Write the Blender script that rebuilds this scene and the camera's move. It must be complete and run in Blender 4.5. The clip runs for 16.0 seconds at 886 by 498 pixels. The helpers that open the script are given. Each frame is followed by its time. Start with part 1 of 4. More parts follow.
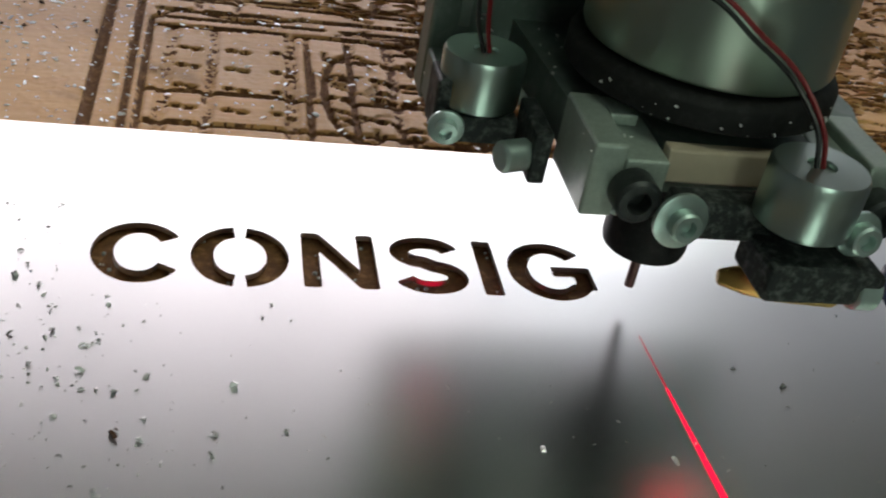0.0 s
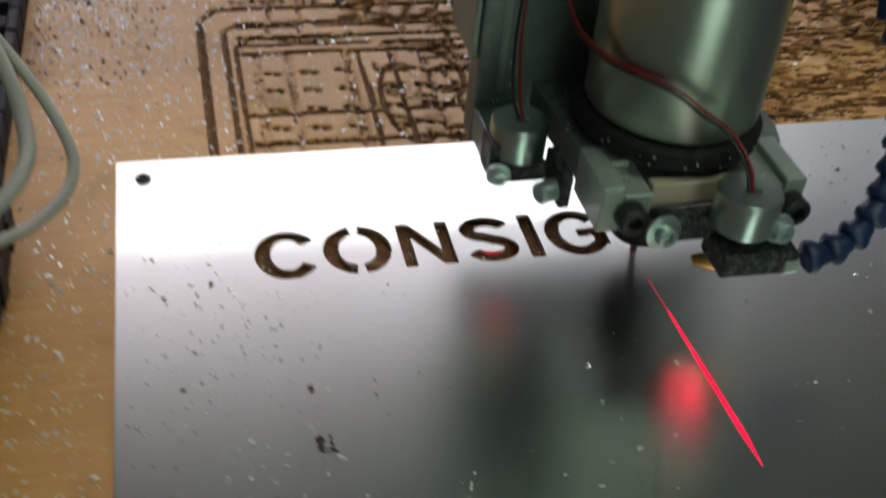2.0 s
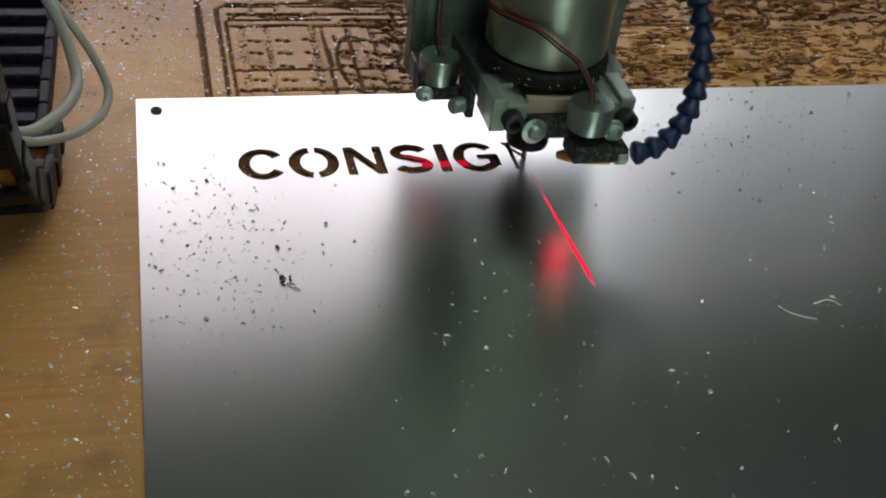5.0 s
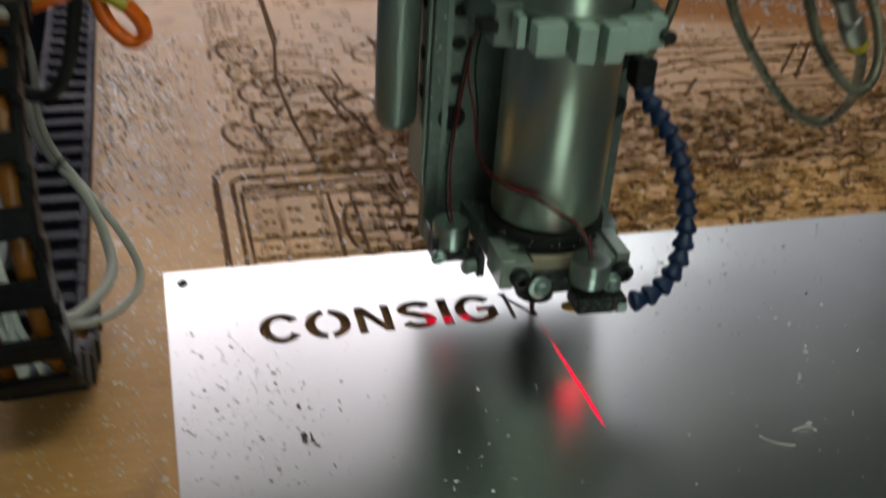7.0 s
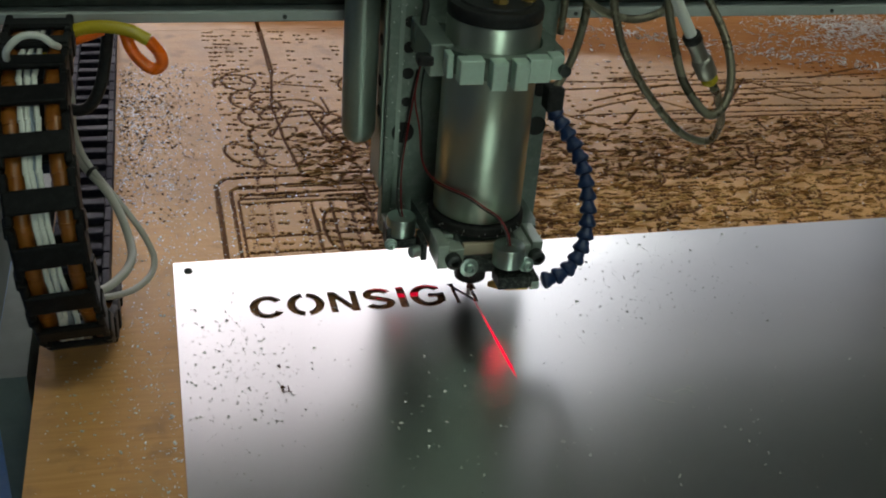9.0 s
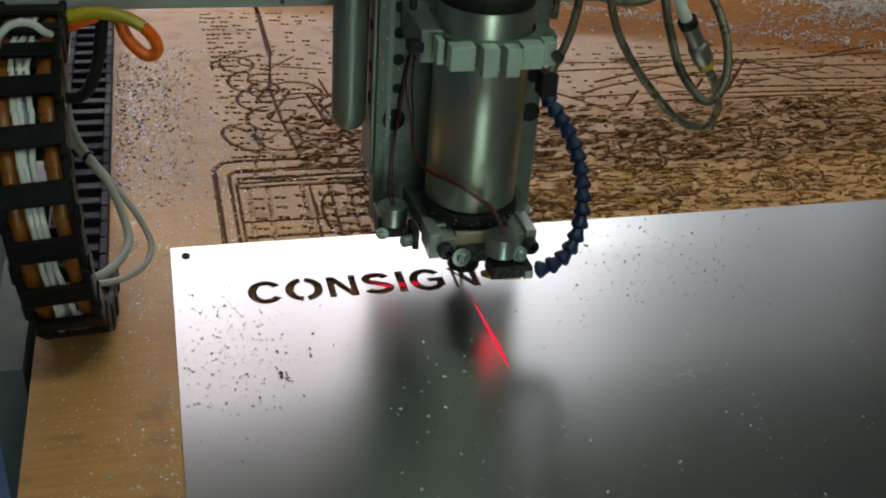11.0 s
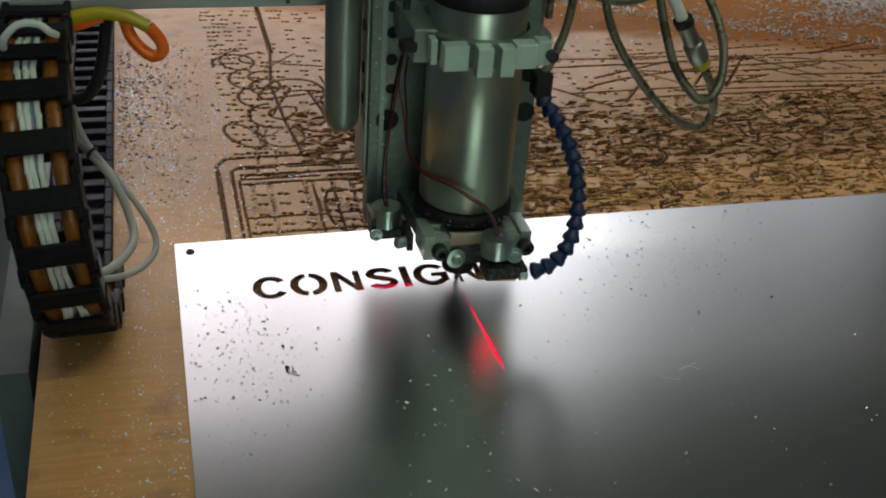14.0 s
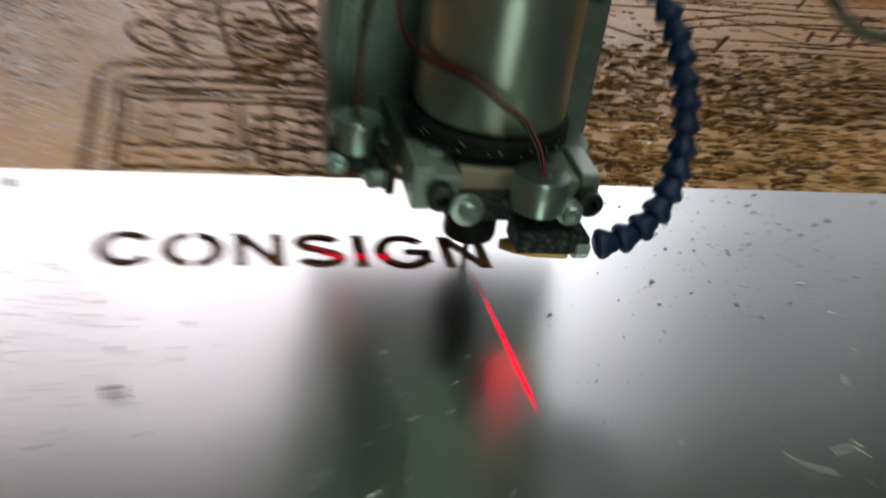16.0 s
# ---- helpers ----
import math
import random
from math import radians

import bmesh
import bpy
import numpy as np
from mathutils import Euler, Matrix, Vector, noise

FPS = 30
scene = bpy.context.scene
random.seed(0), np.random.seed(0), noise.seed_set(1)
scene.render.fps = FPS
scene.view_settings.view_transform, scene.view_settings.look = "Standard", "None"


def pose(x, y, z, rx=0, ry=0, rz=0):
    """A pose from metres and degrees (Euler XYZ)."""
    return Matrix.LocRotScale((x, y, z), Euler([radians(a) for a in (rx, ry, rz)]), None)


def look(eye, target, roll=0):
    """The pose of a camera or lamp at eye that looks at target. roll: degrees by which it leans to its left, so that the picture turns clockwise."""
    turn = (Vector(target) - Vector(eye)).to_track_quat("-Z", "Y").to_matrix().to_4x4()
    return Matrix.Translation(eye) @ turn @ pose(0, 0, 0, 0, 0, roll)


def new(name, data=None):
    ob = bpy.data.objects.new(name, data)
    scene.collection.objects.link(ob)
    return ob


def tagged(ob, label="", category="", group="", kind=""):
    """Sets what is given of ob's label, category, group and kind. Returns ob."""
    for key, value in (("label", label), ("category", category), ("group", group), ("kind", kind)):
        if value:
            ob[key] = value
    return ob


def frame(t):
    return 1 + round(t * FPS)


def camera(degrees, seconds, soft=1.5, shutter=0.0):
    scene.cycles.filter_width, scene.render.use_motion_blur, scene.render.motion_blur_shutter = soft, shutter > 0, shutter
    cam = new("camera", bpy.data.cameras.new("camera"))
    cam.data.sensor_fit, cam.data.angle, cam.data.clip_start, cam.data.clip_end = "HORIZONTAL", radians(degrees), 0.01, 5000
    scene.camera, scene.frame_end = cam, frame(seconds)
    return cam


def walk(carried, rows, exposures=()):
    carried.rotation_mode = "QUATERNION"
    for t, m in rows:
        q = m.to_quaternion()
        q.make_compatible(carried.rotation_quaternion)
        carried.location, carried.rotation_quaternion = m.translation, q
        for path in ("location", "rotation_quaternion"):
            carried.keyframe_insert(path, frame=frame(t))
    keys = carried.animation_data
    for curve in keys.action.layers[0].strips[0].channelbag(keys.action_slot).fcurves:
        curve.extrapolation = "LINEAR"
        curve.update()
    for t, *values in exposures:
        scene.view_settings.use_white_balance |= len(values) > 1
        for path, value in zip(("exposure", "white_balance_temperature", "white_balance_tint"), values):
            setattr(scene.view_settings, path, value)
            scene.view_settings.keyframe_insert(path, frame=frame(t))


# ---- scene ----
cam = camera(44.39, 16.0, soft=2.0, shutter=0.9)
PATH = [
    (0, (0.0909, -0.3598, 0.1965), (0.3058, 0.4508, -0.3482), 11.16),
    (0.5, (0.0920, -0.3710, 0.2015), (0.2810, 0.4442, -0.3461), 10.87),
    (1, (0.0923, -0.4105, 0.2249), (0.2757, 0.4056, -0.3232), 12.53),
    (1.5, (0.0782, -0.4379, 0.2518), (0.2607, 0.3244, -0.3691), 8.16),
    (2, (0.0332, -0.4401, 0.3033), (0.2545, 0.3045, -0.3265), 6.01),
    (2.5, (0.0121, -0.4750, 0.3377), (0.2704, 0.2594, -0.2900), 6.57),
    (3, (-0.0057, -0.5078, 0.3630), (0.2623, 0.2185, -0.2700), 7.05),
    (3.5, (0.0005, -0.5798, 0.3765), (0.2497, 0.1597, -0.2488), 9.16),
    (6, (0.0157, -0.6177, 0.3646), (0.2628, 0.1368, -0.2435), 7.38),
    (6.5, (0.0137, -0.6183, 0.3793), (0.2704, 0.1491, -0.2083), 7.02),
    (7, (0.0056, -0.6516, 0.4236), (0.2488, 0.1620, -0.1045), 4.10),
    (7.5, (0.0062, -0.7396, 0.4725), (0.2155, 0.1016, -0.0261), 1.96),
    (8, (-0.0015, -0.8078, 0.4974), (0.2453, 0.0326, 0.0148), 3.04),
    (8.5, (0.0028, -0.8135, 0.4969), (0.2431, 0.0166, -0.0064), 3.76),
    (9, (0.0001, -0.8077, 0.4919), (0.2418, 0.0195, -0.0153), 4.73),
    (11.5, (0.0052, -0.8006, 0.4905), (0.2416, 0.0173, -0.0341), 4.37),
    (12, (0.0018, -0.7999, 0.4885), (0.2358, 0.0209, -0.0327), 4.33),
    (12.5, (-0.0067, -0.8051, 0.4900), (0.2363, 0.0160, -0.0266), 5.01),
    (13, (0.0002, -0.8049, 0.4873), (0.2370, 0.0167, -0.0313), 4.22),
    (13.5, (0.0010, -0.8054, 0.4875), (0.2387, 0.0175, -0.0286), 4.22),
    (14, (-0.0037, -0.8041, 0.4884), (0.2392, 0.0133, -0.0340), 4.42),
    (14.5, (-0.0103, -0.8033, 0.4859), (0.2398, 0.0135, -0.0340), 5.19),
    (15, (-0.0025, -0.8022, 0.4840), (0.2462, 0.0117, -0.0412), 4.63),
    (15.5, (0.0236, -0.7371, 0.4302), (0.2542, 0.0901, -0.0823), 5.11),
    (15.8, (0.0506, -0.6221, 0.3532), (0.2823, 0.1977, -0.1704), 7.55),
    (16, (0.0980, -0.5284, 0.2728), (0.3301, 0.3055, -0.2279), 8.72),
]
walk(cam, [(t, look(eye, target, roll)) for t, eye, target, roll in PATH],
     exposures=[(0.0, 0.05), (1.5, 0.03), (2.5, 0.22), (3.5, 0.14), (6.0, -0.05), (7.0, 0.02), (8.0, -0.03), (12.0, -0.10), (15.0, -0.10), (16.0, -0.12)])

# ---- light ----
world = bpy.data.worlds.new("workshop_world")
world.use_nodes = True
scene.world = world
world.node_tree.nodes["Background"].inputs[0].default_value = (0.55, 0.62, 0.7, 1)
world.node_tree.nodes["Background"].inputs[1].default_value = 0.05


def area_lamp(name, at, target, size_x, size_y, watts, colour):
    data = bpy.data.lights.new(name, "AREA")
    data.shape, data.size, data.size_y = "RECTANGLE", size_x, size_y
    data.energy, data.color = watts, colour
    ob = new(name, data)
    ob.matrix_world = look(at, target)
    return ob


WINDOW_POWER = 4.4
# overhead fill added for the wood and head; the far lamp lifts the board
area_lamp("ceiling_tube_fill", (0.6, -0.7, 1.84), (0.6, -0.7, 0), 1.5, 0.16, 7, (0.86, 1.0, 0.78))
area_lamp("ceiling_tube_fill", (0.6, 1.6, 1.84), (0.6, 1.6, 0), 1.5, 0.16, 6, (0.93, 1.0, 0.95))


# ---- materials ----
class Nodes:
    """A small builder for node materials."""

    def __init__(self, name):
        self.mat = bpy.data.materials.new(name)
        self.mat.use_nodes = True
        self.tree = self.mat.node_tree
        self.bsdf = self.tree.nodes["Principled BSDF"]
        self.coord = self.tree.nodes.new("ShaderNodeTexCoord")
        self.geo = self.tree.nodes.new("ShaderNodeNewGeometry")

    def link(self, a, b):
        self.tree.links.new(a, b)

    def noise(self, scale, detail=4.0, stretch=(1, 1, 1), rough=0.55, world=False):
        mapping = self.tree.nodes.new("ShaderNodeMapping")
        mapping.inputs["Scale"].default_value = stretch
        self.link(self.geo.outputs["Position"] if world else self.coord.outputs["Object"], mapping.inputs["Vector"])
        node = self.tree.nodes.new("ShaderNodeTexNoise")
        node.inputs["Scale"].default_value = scale
        node.inputs["Detail"].default_value = detail
        node.inputs["Roughness"].default_value = rough
        self.link(mapping.outputs["Vector"], node.inputs["Vector"])
        return node.outputs["Fac"]

    def ramp(self, fac, stops):
        node = self.tree.nodes.new("ShaderNodeValToRGB")
        els = node.color_ramp.elements
        while len(els) < len(stops):
            els.new(0.5)
        for el, (at, col) in zip(els, stops):
            el.position = at
            el.color = (*col, 1) if len(col) == 3 else col
        self.link(fac, node.inputs["Fac"])
        return node.outputs["Color"]

    def mix(self, fac, a, b, how="MIX"):
        node = self.tree.nodes.new("ShaderNodeMix")
        node.data_type, node.blend_type = "RGBA", how
        for socket, value in ((node.inputs[0], fac), (node.inputs[6], a), (node.inputs[7], b)):
            if hasattr(value, "is_linked"):
                self.link(value, socket)
            elif isinstance(value, (int, float)):
                socket.default_value = value
            else:
                socket.default_value = (*value, 1)
        return node.outputs[2]

    def span(self, fac, low, high):
        node = self.tree.nodes.new("ShaderNodeMapRange")
        node.inputs["From Min"].default_value, node.inputs["From Max"].default_value = 0.3, 0.7
        node.inputs["To Min"].default_value, node.inputs["To Max"].default_value = low, high
        self.link(fac, node.inputs["Value"])
        return node.outputs["Result"]

    def sum(self, *terms):
        """The sum of sockets, each with its weight."""
        total = None
        for socket, weight in terms:
            node = self.tree.nodes.new("ShaderNodeMath")
            node.operation = "MULTIPLY_ADD"
            self.link(socket, node.inputs[0])
            node.inputs[1].default_value, node.inputs[2].default_value = weight, 0.0
            if total is not None:
                self.link(total, node.inputs[2])
            total = node.outputs[0]
        return total

    def bump(self, fac, strength, distance=0.0005):
        node = self.tree.nodes.new("ShaderNodeBump")
        node.inputs["Strength"].default_value, node.inputs["Distance"].default_value = strength, distance
        self.link(fac, node.inputs["Height"])
        self.link(node.outputs["Normal"], self.bsdf.inputs["Normal"])

    def put(self, **values):
        names = {"color": "Base Color", "rough": "Roughness", "metal": "Metallic", "aniso": "Anisotropic",
                 "specular": "Specular IOR Level", "coat": "Coat Weight"}
        for key, value in values.items():
            socket = self.bsdf.inputs[names[key]]
            if hasattr(value, "is_linked"):
                self.link(value, socket)
            elif isinstance(value, (int, float)):
                socket.default_value = value
            else:
                socket.default_value = (*value, 1)
        return self.mat


def shade(col, k):
    return tuple(min(1.0, c * k) for c in col)


def plain(name, col, rough=0.5, metal=0.0, vary=0.25, scale=60.0, dust=0.0, bump=0.15, specular=0.5, stretch=(1, 1, 1)):
    """A surface with two scales of variation, and a film of pale dust where asked."""
    n = Nodes(name)
    big, fine = n.noise(scale * 0.25, 3, stretch), n.noise(scale * 6, 5, stretch)
    colour = n.mix(n.span(big, 0.0, 1.0), shade(col, 1 - vary), shade(col, 1 + vary))
    colour = n.mix(n.span(fine, 0.0, 0.35), colour, shade(col, 1 - 1.6 * vary))
    if dust:
        colour = n.mix(n.ramp(n.noise(scale * 2.5, 6, rough=0.7), [(0.48, (0, 0, 0)), (0.75, (dust,) * 3)]), colour, (0.33, 0.35, 0.33))
    n.bump(fine, bump, 0.0006)
    return n.put(color=colour, rough=n.span(big, rough * 0.8, min(1.0, rough * 1.25)), metal=metal, specular=specular)


def sheet_metal():
    n = Nodes("brushed_aluminium_sheet")
    streak = n.noise(1.0, 5, (8, 900, 900), world=True)
    cloud = n.noise(9.0, 4, world=True)
    fine = n.noise(500.0, 3, world=True)
    colour = n.mix(cloud, (0.71, 0.72, 0.72), (0.80, 0.80, 0.80))
    colour = n.mix(n.span(fine, 0, 0.03), colour, (0.62, 0.62, 0.63))
    colour = n.mix(n.span(streak, 0, 0.03), colour, (0.60, 0.60, 0.61))
    across = n.tree.nodes.new("ShaderNodeCombineXYZ")
    across.inputs[0].default_value = 1.0
    gloss = n.tree.nodes.new("ShaderNodeBsdfAnisotropic")
    gloss.distribution = "BECKMANN"
    gloss.inputs["Roughness"].default_value = 0.335
    gloss.inputs["Anisotropy"].default_value = 0.12
    n.link(across.outputs[0], gloss.inputs["Tangent"])
    n.link(colour, gloss.inputs["Color"])
    n.link(gloss.outputs[0], n.tree.nodes["Material Output"].inputs["Surface"])
    return n.mat


def board_wood():
    n = Nodes("plywood_face")
    grain = n.noise(14, 8, (1.2, 22, 1), 0.65, world=True)
    cloud = n.noise(5, 4, world=True)
    stain = n.noise(28, 5, world=True)
    colour = n.ramp(grain, [(0.3, (0.56, 0.262, 0.078)), (0.5, (0.64, 0.325, 0.107)), (0.72, (0.71, 0.38, 0.142))])
    colour = n.mix(n.span(cloud, 0, 0.45), colour, (0.44, 0.225, 0.085))
    colour = n.mix(n.ramp(stain, [(0.56, (0, 0, 0)), (0.74, (0.65, 0.65, 0.65))]), colour, (0.23, 0.125, 0.06))
    grime = n.noise(11, 6, (1, 1, 1), 0.65, world=True)
    colour = n.mix(n.ramp(grime, [(0.46, (0, 0, 0)), (0.68, (0.4, 0.4, 0.4))]), colour, (0.32, 0.20, 0.085))
    # the pale face is rubbed down to the orange veneer towards the far corner
    axes = n.tree.nodes.new("ShaderNodeSeparateXYZ")
    n.link(n.geo.outputs["Position"], axes.inputs[0])
    reach = n.sum((axes.outputs[1], 1.0), (axes.outputs[0], 0.30), (n.noise(16, 5, (0.5, 1, 1), 0.6, world=True), 0.10))
    veneer = n.ramp(grain, [(0.3, (0.24, 0.070, 0.010)), (0.52, (0.37, 0.135, 0.022)), (0.75, (0.46, 0.20, 0.05))])
    worn = n.ramp(reach, [(0.66, (0, 0, 0)), (0.70, (0.9, 0.9, 0.9))])
    colour = n.mix(worn, colour, veneer)
    n.bump(grain, 0.25, 0.0004)
    return n.put(color=colour, rough=n.mix(worn, n.span(stain, 0.42, 0.56), (0.75,) * 3), specular=n.ramp(reach, [(0.66, (0.34,) * 3), (0.70, (0.08,) * 3)]))


def dark_wood(name="dark_cut_wood", k=1.0):
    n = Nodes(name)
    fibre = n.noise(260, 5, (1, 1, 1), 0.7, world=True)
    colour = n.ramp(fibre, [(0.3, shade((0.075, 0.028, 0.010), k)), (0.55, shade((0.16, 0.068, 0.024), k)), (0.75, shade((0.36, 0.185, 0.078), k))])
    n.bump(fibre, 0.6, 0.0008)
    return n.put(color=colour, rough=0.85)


def spun_steel(name, col, rough):
    n = Nodes(name)
    lines = n.noise(1.0, 4, (6, 6, 1400))
    smear = n.noise(30, 4)
    colour = n.mix(smear, shade(col, 1.06), shade(col, 0.86))
    n.bump(lines, 0.06, 0.0002)
    return n.put(color=colour, rough=rough, metal=1.0)


def glow(name, col, strength):
    n = Nodes(name)
    n.bsdf.inputs["Emission Color"].default_value = (*col, 1)
    n.bsdf.inputs["Emission Strength"].default_value = strength
    return n.put(color=(0.02, 0.0, 0.0), rough=0.9, specular=0.0)


def chip_metal(name, rough, metal, dark=0.30):
    n = Nodes(name)
    # tone per chip, dark to pale, imitates facets missing or catching light
    shade_of = n.ramp(n.geo.outputs["Random Per Island"], [(0.0, (dark, dark * 1.03, dark * 0.97)), (0.45, (0.74, 0.74, 0.72)), (1.0, (0.97, 0.97, 0.96))])
    return n.put(color=shade_of, rough=rough, metal=metal)


def splinter_wood():
    n = Nodes("torn_wood_splinters")
    tone = n.ramp(n.geo.outputs["Random Per Island"], [(0.0, (0.10, 0.042, 0.014)), (0.5, (0.46, 0.225, 0.070)), (1.0, (0.82, 0.53, 0.24))])
    return n.put(color=tone, rough=0.7, specular=0.3)


M_SHEET = sheet_metal()
M_BOARD = board_wood()
M_DARK_WOOD = dark_wood(k=1.3)
M_LETTER_FLOOR = dark_wood("dark_milled_floor", 1.35)
M_SPLINTER = splinter_wood()
M_SPINDLE = spun_steel("turned_stainless_steel", (0.46, 0.53, 0.45), 0.31)
M_LASER_BODY = spun_steel("turned_aluminium", (0.50, 0.60, 0.55), 0.3)
M_CAST = plain("dusty_grey_aluminium", (0.27, 0.325, 0.29), 0.42, 0.75, 0.16, 70, 0.25)
M_PLATE = plain("anodised_grey_plate", (0.17, 0.215, 0.19), 0.45, 0.6, 0.2, 50, 0.5)
M_CLAMP = plain("milled_clamp_aluminium", (0.50, 0.65, 0.57), 0.45, 0.4, 0.12, 60, 0.2)
M_BLACK = plain("dusty_black_plastic", (0.014, 0.014, 0.015), 0.5, 0, 0.3, 90, 0.05, specular=0.22)
M_BRACKET = plain("chip_covered_black_bracket", (0.014, 0.018, 0.018), 0.6, 0, 0.3, 120, 0.4, specular=0.3)
M_RUBBER = plain("black_rubber_band", (0.010, 0.010, 0.010), 0.65, 0, 0.3, 90, 0.05, specular=0.22)
M_BEIGE = plain("beige_wooden_spacer", (0.50, 0.42, 0.31), 0.6, 0, 0.12, 60)
M_BRASS = plain("worn_brass", (0.62, 0.42, 0.13), 0.35, 0.9, 0.15, 60)
M_SCREW = plain("zinc_screw", (0.50, 0.62, 0.58), 0.35, 0.85, 0.15, 90)
M_DARK_STEEL = plain("black_oxide_steel", (0.05, 0.055, 0.055), 0.4, 0.7, 0.2, 90, 0.15)
M_CARBIDE = plain("carbide_cutter", (0.20, 0.10, 0.095), 0.35, 0.5, 0.2, 200)
M_BLUE = plain("blue_jointed_plastic", (0.006, 0.022, 0.085), 0.4, 0, 0.2, 80, 0.08)
M_RED_WIRE = plain("red_wire_insulation", (0.20, 0.008, 0.012), 0.5, 0, 0.15, 90)
M_BLACK_WIRE = plain("black_wire_insulation", (0.012, 0.012, 0.012), 0.45, 0, 0.15, 90)
M_GREY_CABLE = plain("grey_cable_sheath", (0.40, 0.385, 0.34), 0.5, 0, 0.12, 60, 0.1)
# slight violet in the base colour stands in for reflections on the slats
M_CHAIN = plain("violet_lit_chain_plastic", (0.019, 0.017, 0.031), 0.6, 0, 0.25, 70, 0.10, specular=0.12)
M_CHAIN_BLACK = plain("black_chain_plastic", (0.007, 0.007, 0.008), 0.5, 0, 0.3, 70, 0.03, specular=0.14)
M_ORANGE_TUBE = plain("orange_hose", (0.26, 0.085, 0.010), 0.35, 0, 0.15, 50)
M_AMBER_TUBE = plain("amber_polyurethane_tube", (0.92, 0.15, 0.006), 0.25, 0, 0.1, 50)
M_YELLOW_TUBE = plain("yellow_polyurethane_tube", (0.50, 0.38, 0.02), 0.25, 0, 0.1, 50)
M_WHITE_CABLE = plain("white_wire", (0.72, 0.74, 0.70), 0.5, 0, 0.1, 50)
M_BLUE_GREY = plain("blue_grey_wire", (0.25, 0.30, 0.38), 0.5, 0, 0.1, 50)
M_BRAID = plain("braided_grey_hose", (0.17, 0.155, 0.11), 0.28, 0.55, 0.2, 200, 0.1, 0.6)
M_CONNECTOR = plain("dull_steel_connector", (0.30, 0.29, 0.26), 0.35, 0.8, 0.2, 120)
M_LUG = plain("worn_pale_aluminium", (0.42, 0.49, 0.43), 0.42, 0.5, 0.30, 110, 0.3)
M_BEAM = plain("grey_beam_paint", (0.36, 0.40, 0.39), 0.5, 0.2, 0.12, 30, 0.15)
M_BEAM_DARK = plain("dark_beam_face", (0.02, 0.025, 0.022), 0.6, 0.0, 0.2, 30, 0.15)
M_RAIL = plain("ground_steel_rail", (0.55, 0.56, 0.55), 0.3, 0.9, 0.12, 60)
M_FRAME = plain("grey_painted_frame", (0.15, 0.175, 0.165), 0.55, 0.1, 0.2, 12, 0.2)
M_FLOOR = plain("blue_floor_paint", (0.10, 0.23, 0.50), 0.55, 0, 0.25, 14, 0.15)
M_WALL = plain("white_wall_paint", (0.72, 0.72, 0.70), 0.8, 0, 0.05, 4)
M_DARK_WALL = plain("dull_grey_wall_paint", (0.22, 0.23, 0.22), 0.8, 0, 0.08, 4)
M_HOLE = plain("shaded_bore", (0.006, 0.006, 0.006), 0.7, 0, 0.2, 60)
M_CHIP = chip_metal("aluminium_swarf", 0.35, 0.55, 0.36)
# paler half-metal base puts the swarf's glints into its colour
M_GLINT = chip_metal("pale_glint_swarf", 0.3, 0.55, 0.75)
M_CRUMB = plain("dark_wood_crumbs", (0.10, 0.045, 0.022), 0.8, 0, 0.3, 90)
M_WHITE_CHIP = plain("white_plastic_shavings", (0.88, 0.86, 0.82), 0.6, 0, 0.2, 90)
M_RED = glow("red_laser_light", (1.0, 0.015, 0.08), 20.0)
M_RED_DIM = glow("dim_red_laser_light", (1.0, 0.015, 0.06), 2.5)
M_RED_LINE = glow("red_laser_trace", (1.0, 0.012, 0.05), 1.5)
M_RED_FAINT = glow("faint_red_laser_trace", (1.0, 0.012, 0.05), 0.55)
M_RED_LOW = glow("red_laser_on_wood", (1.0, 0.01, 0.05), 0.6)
M_SKY_MID = glow("middle_window_glow", (0.95, 0.95, 1.0), 4.2)
M_SKY_DIM = glow("dim_window_glow", (0.92, 0.94, 1.0), 1.0)
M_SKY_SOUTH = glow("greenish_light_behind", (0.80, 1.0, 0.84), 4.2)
M_SKY = glow("daylight_through_window", (1.0, 0.915, 0.962), WINDOW_POWER)
M_TUBE_LIGHT = glow("fluorescent_tube", (0.90, 1.0, 0.88), 6.0)


# ---- mesh helpers ----
def part(name, bm, material, parent=None, label="", smooth=False):
    """Links a bmesh as one mesh object under a thing or a part."""
    mesh = bpy.data.meshes.new(name)
    bm.normal_update()
    bm.to_mesh(mesh)
    bm.free()
    for one in material if isinstance(material, (list, tuple)) else (material,):
        mesh.materials.append(one)
    if smooth:
        mesh.shade_smooth()
        mesh.set_sharp_from_angle(angle=radians(38))
    ob = new(name, mesh)
    ob.parent = parent
    if label:
        ob["label"] = label
    return ob


def thing(name, label, category, group="", kind="", at=(0, 0, 0)):
    ob = new(name)
    ob.location = at
    return tagged(ob, label, category, group, kind)


def box(bm, lo, hi, bevel=0.0, turn=None):
    """An upright box between two corners, its edges bevelled; turned about its middle by a matrix."""
    mid = [(a + b) / 2 for a, b in zip(lo, hi)]
    size = [b - a for a, b in zip(lo, hi)]
    m = Matrix.Translation(mid) @ (turn or Matrix()) @ Matrix.Diagonal((*size, 1))
    made = bmesh.ops.create_cube(bm, size=1.0, matrix=m)["verts"]
    if bevel:
        edges = list({e for v in made for e in v.link_edges})
        bmesh.ops.bevel(bm, geom=edges, offset=bevel, segments=2, affect="EDGES", profile=0.5)
    return bm


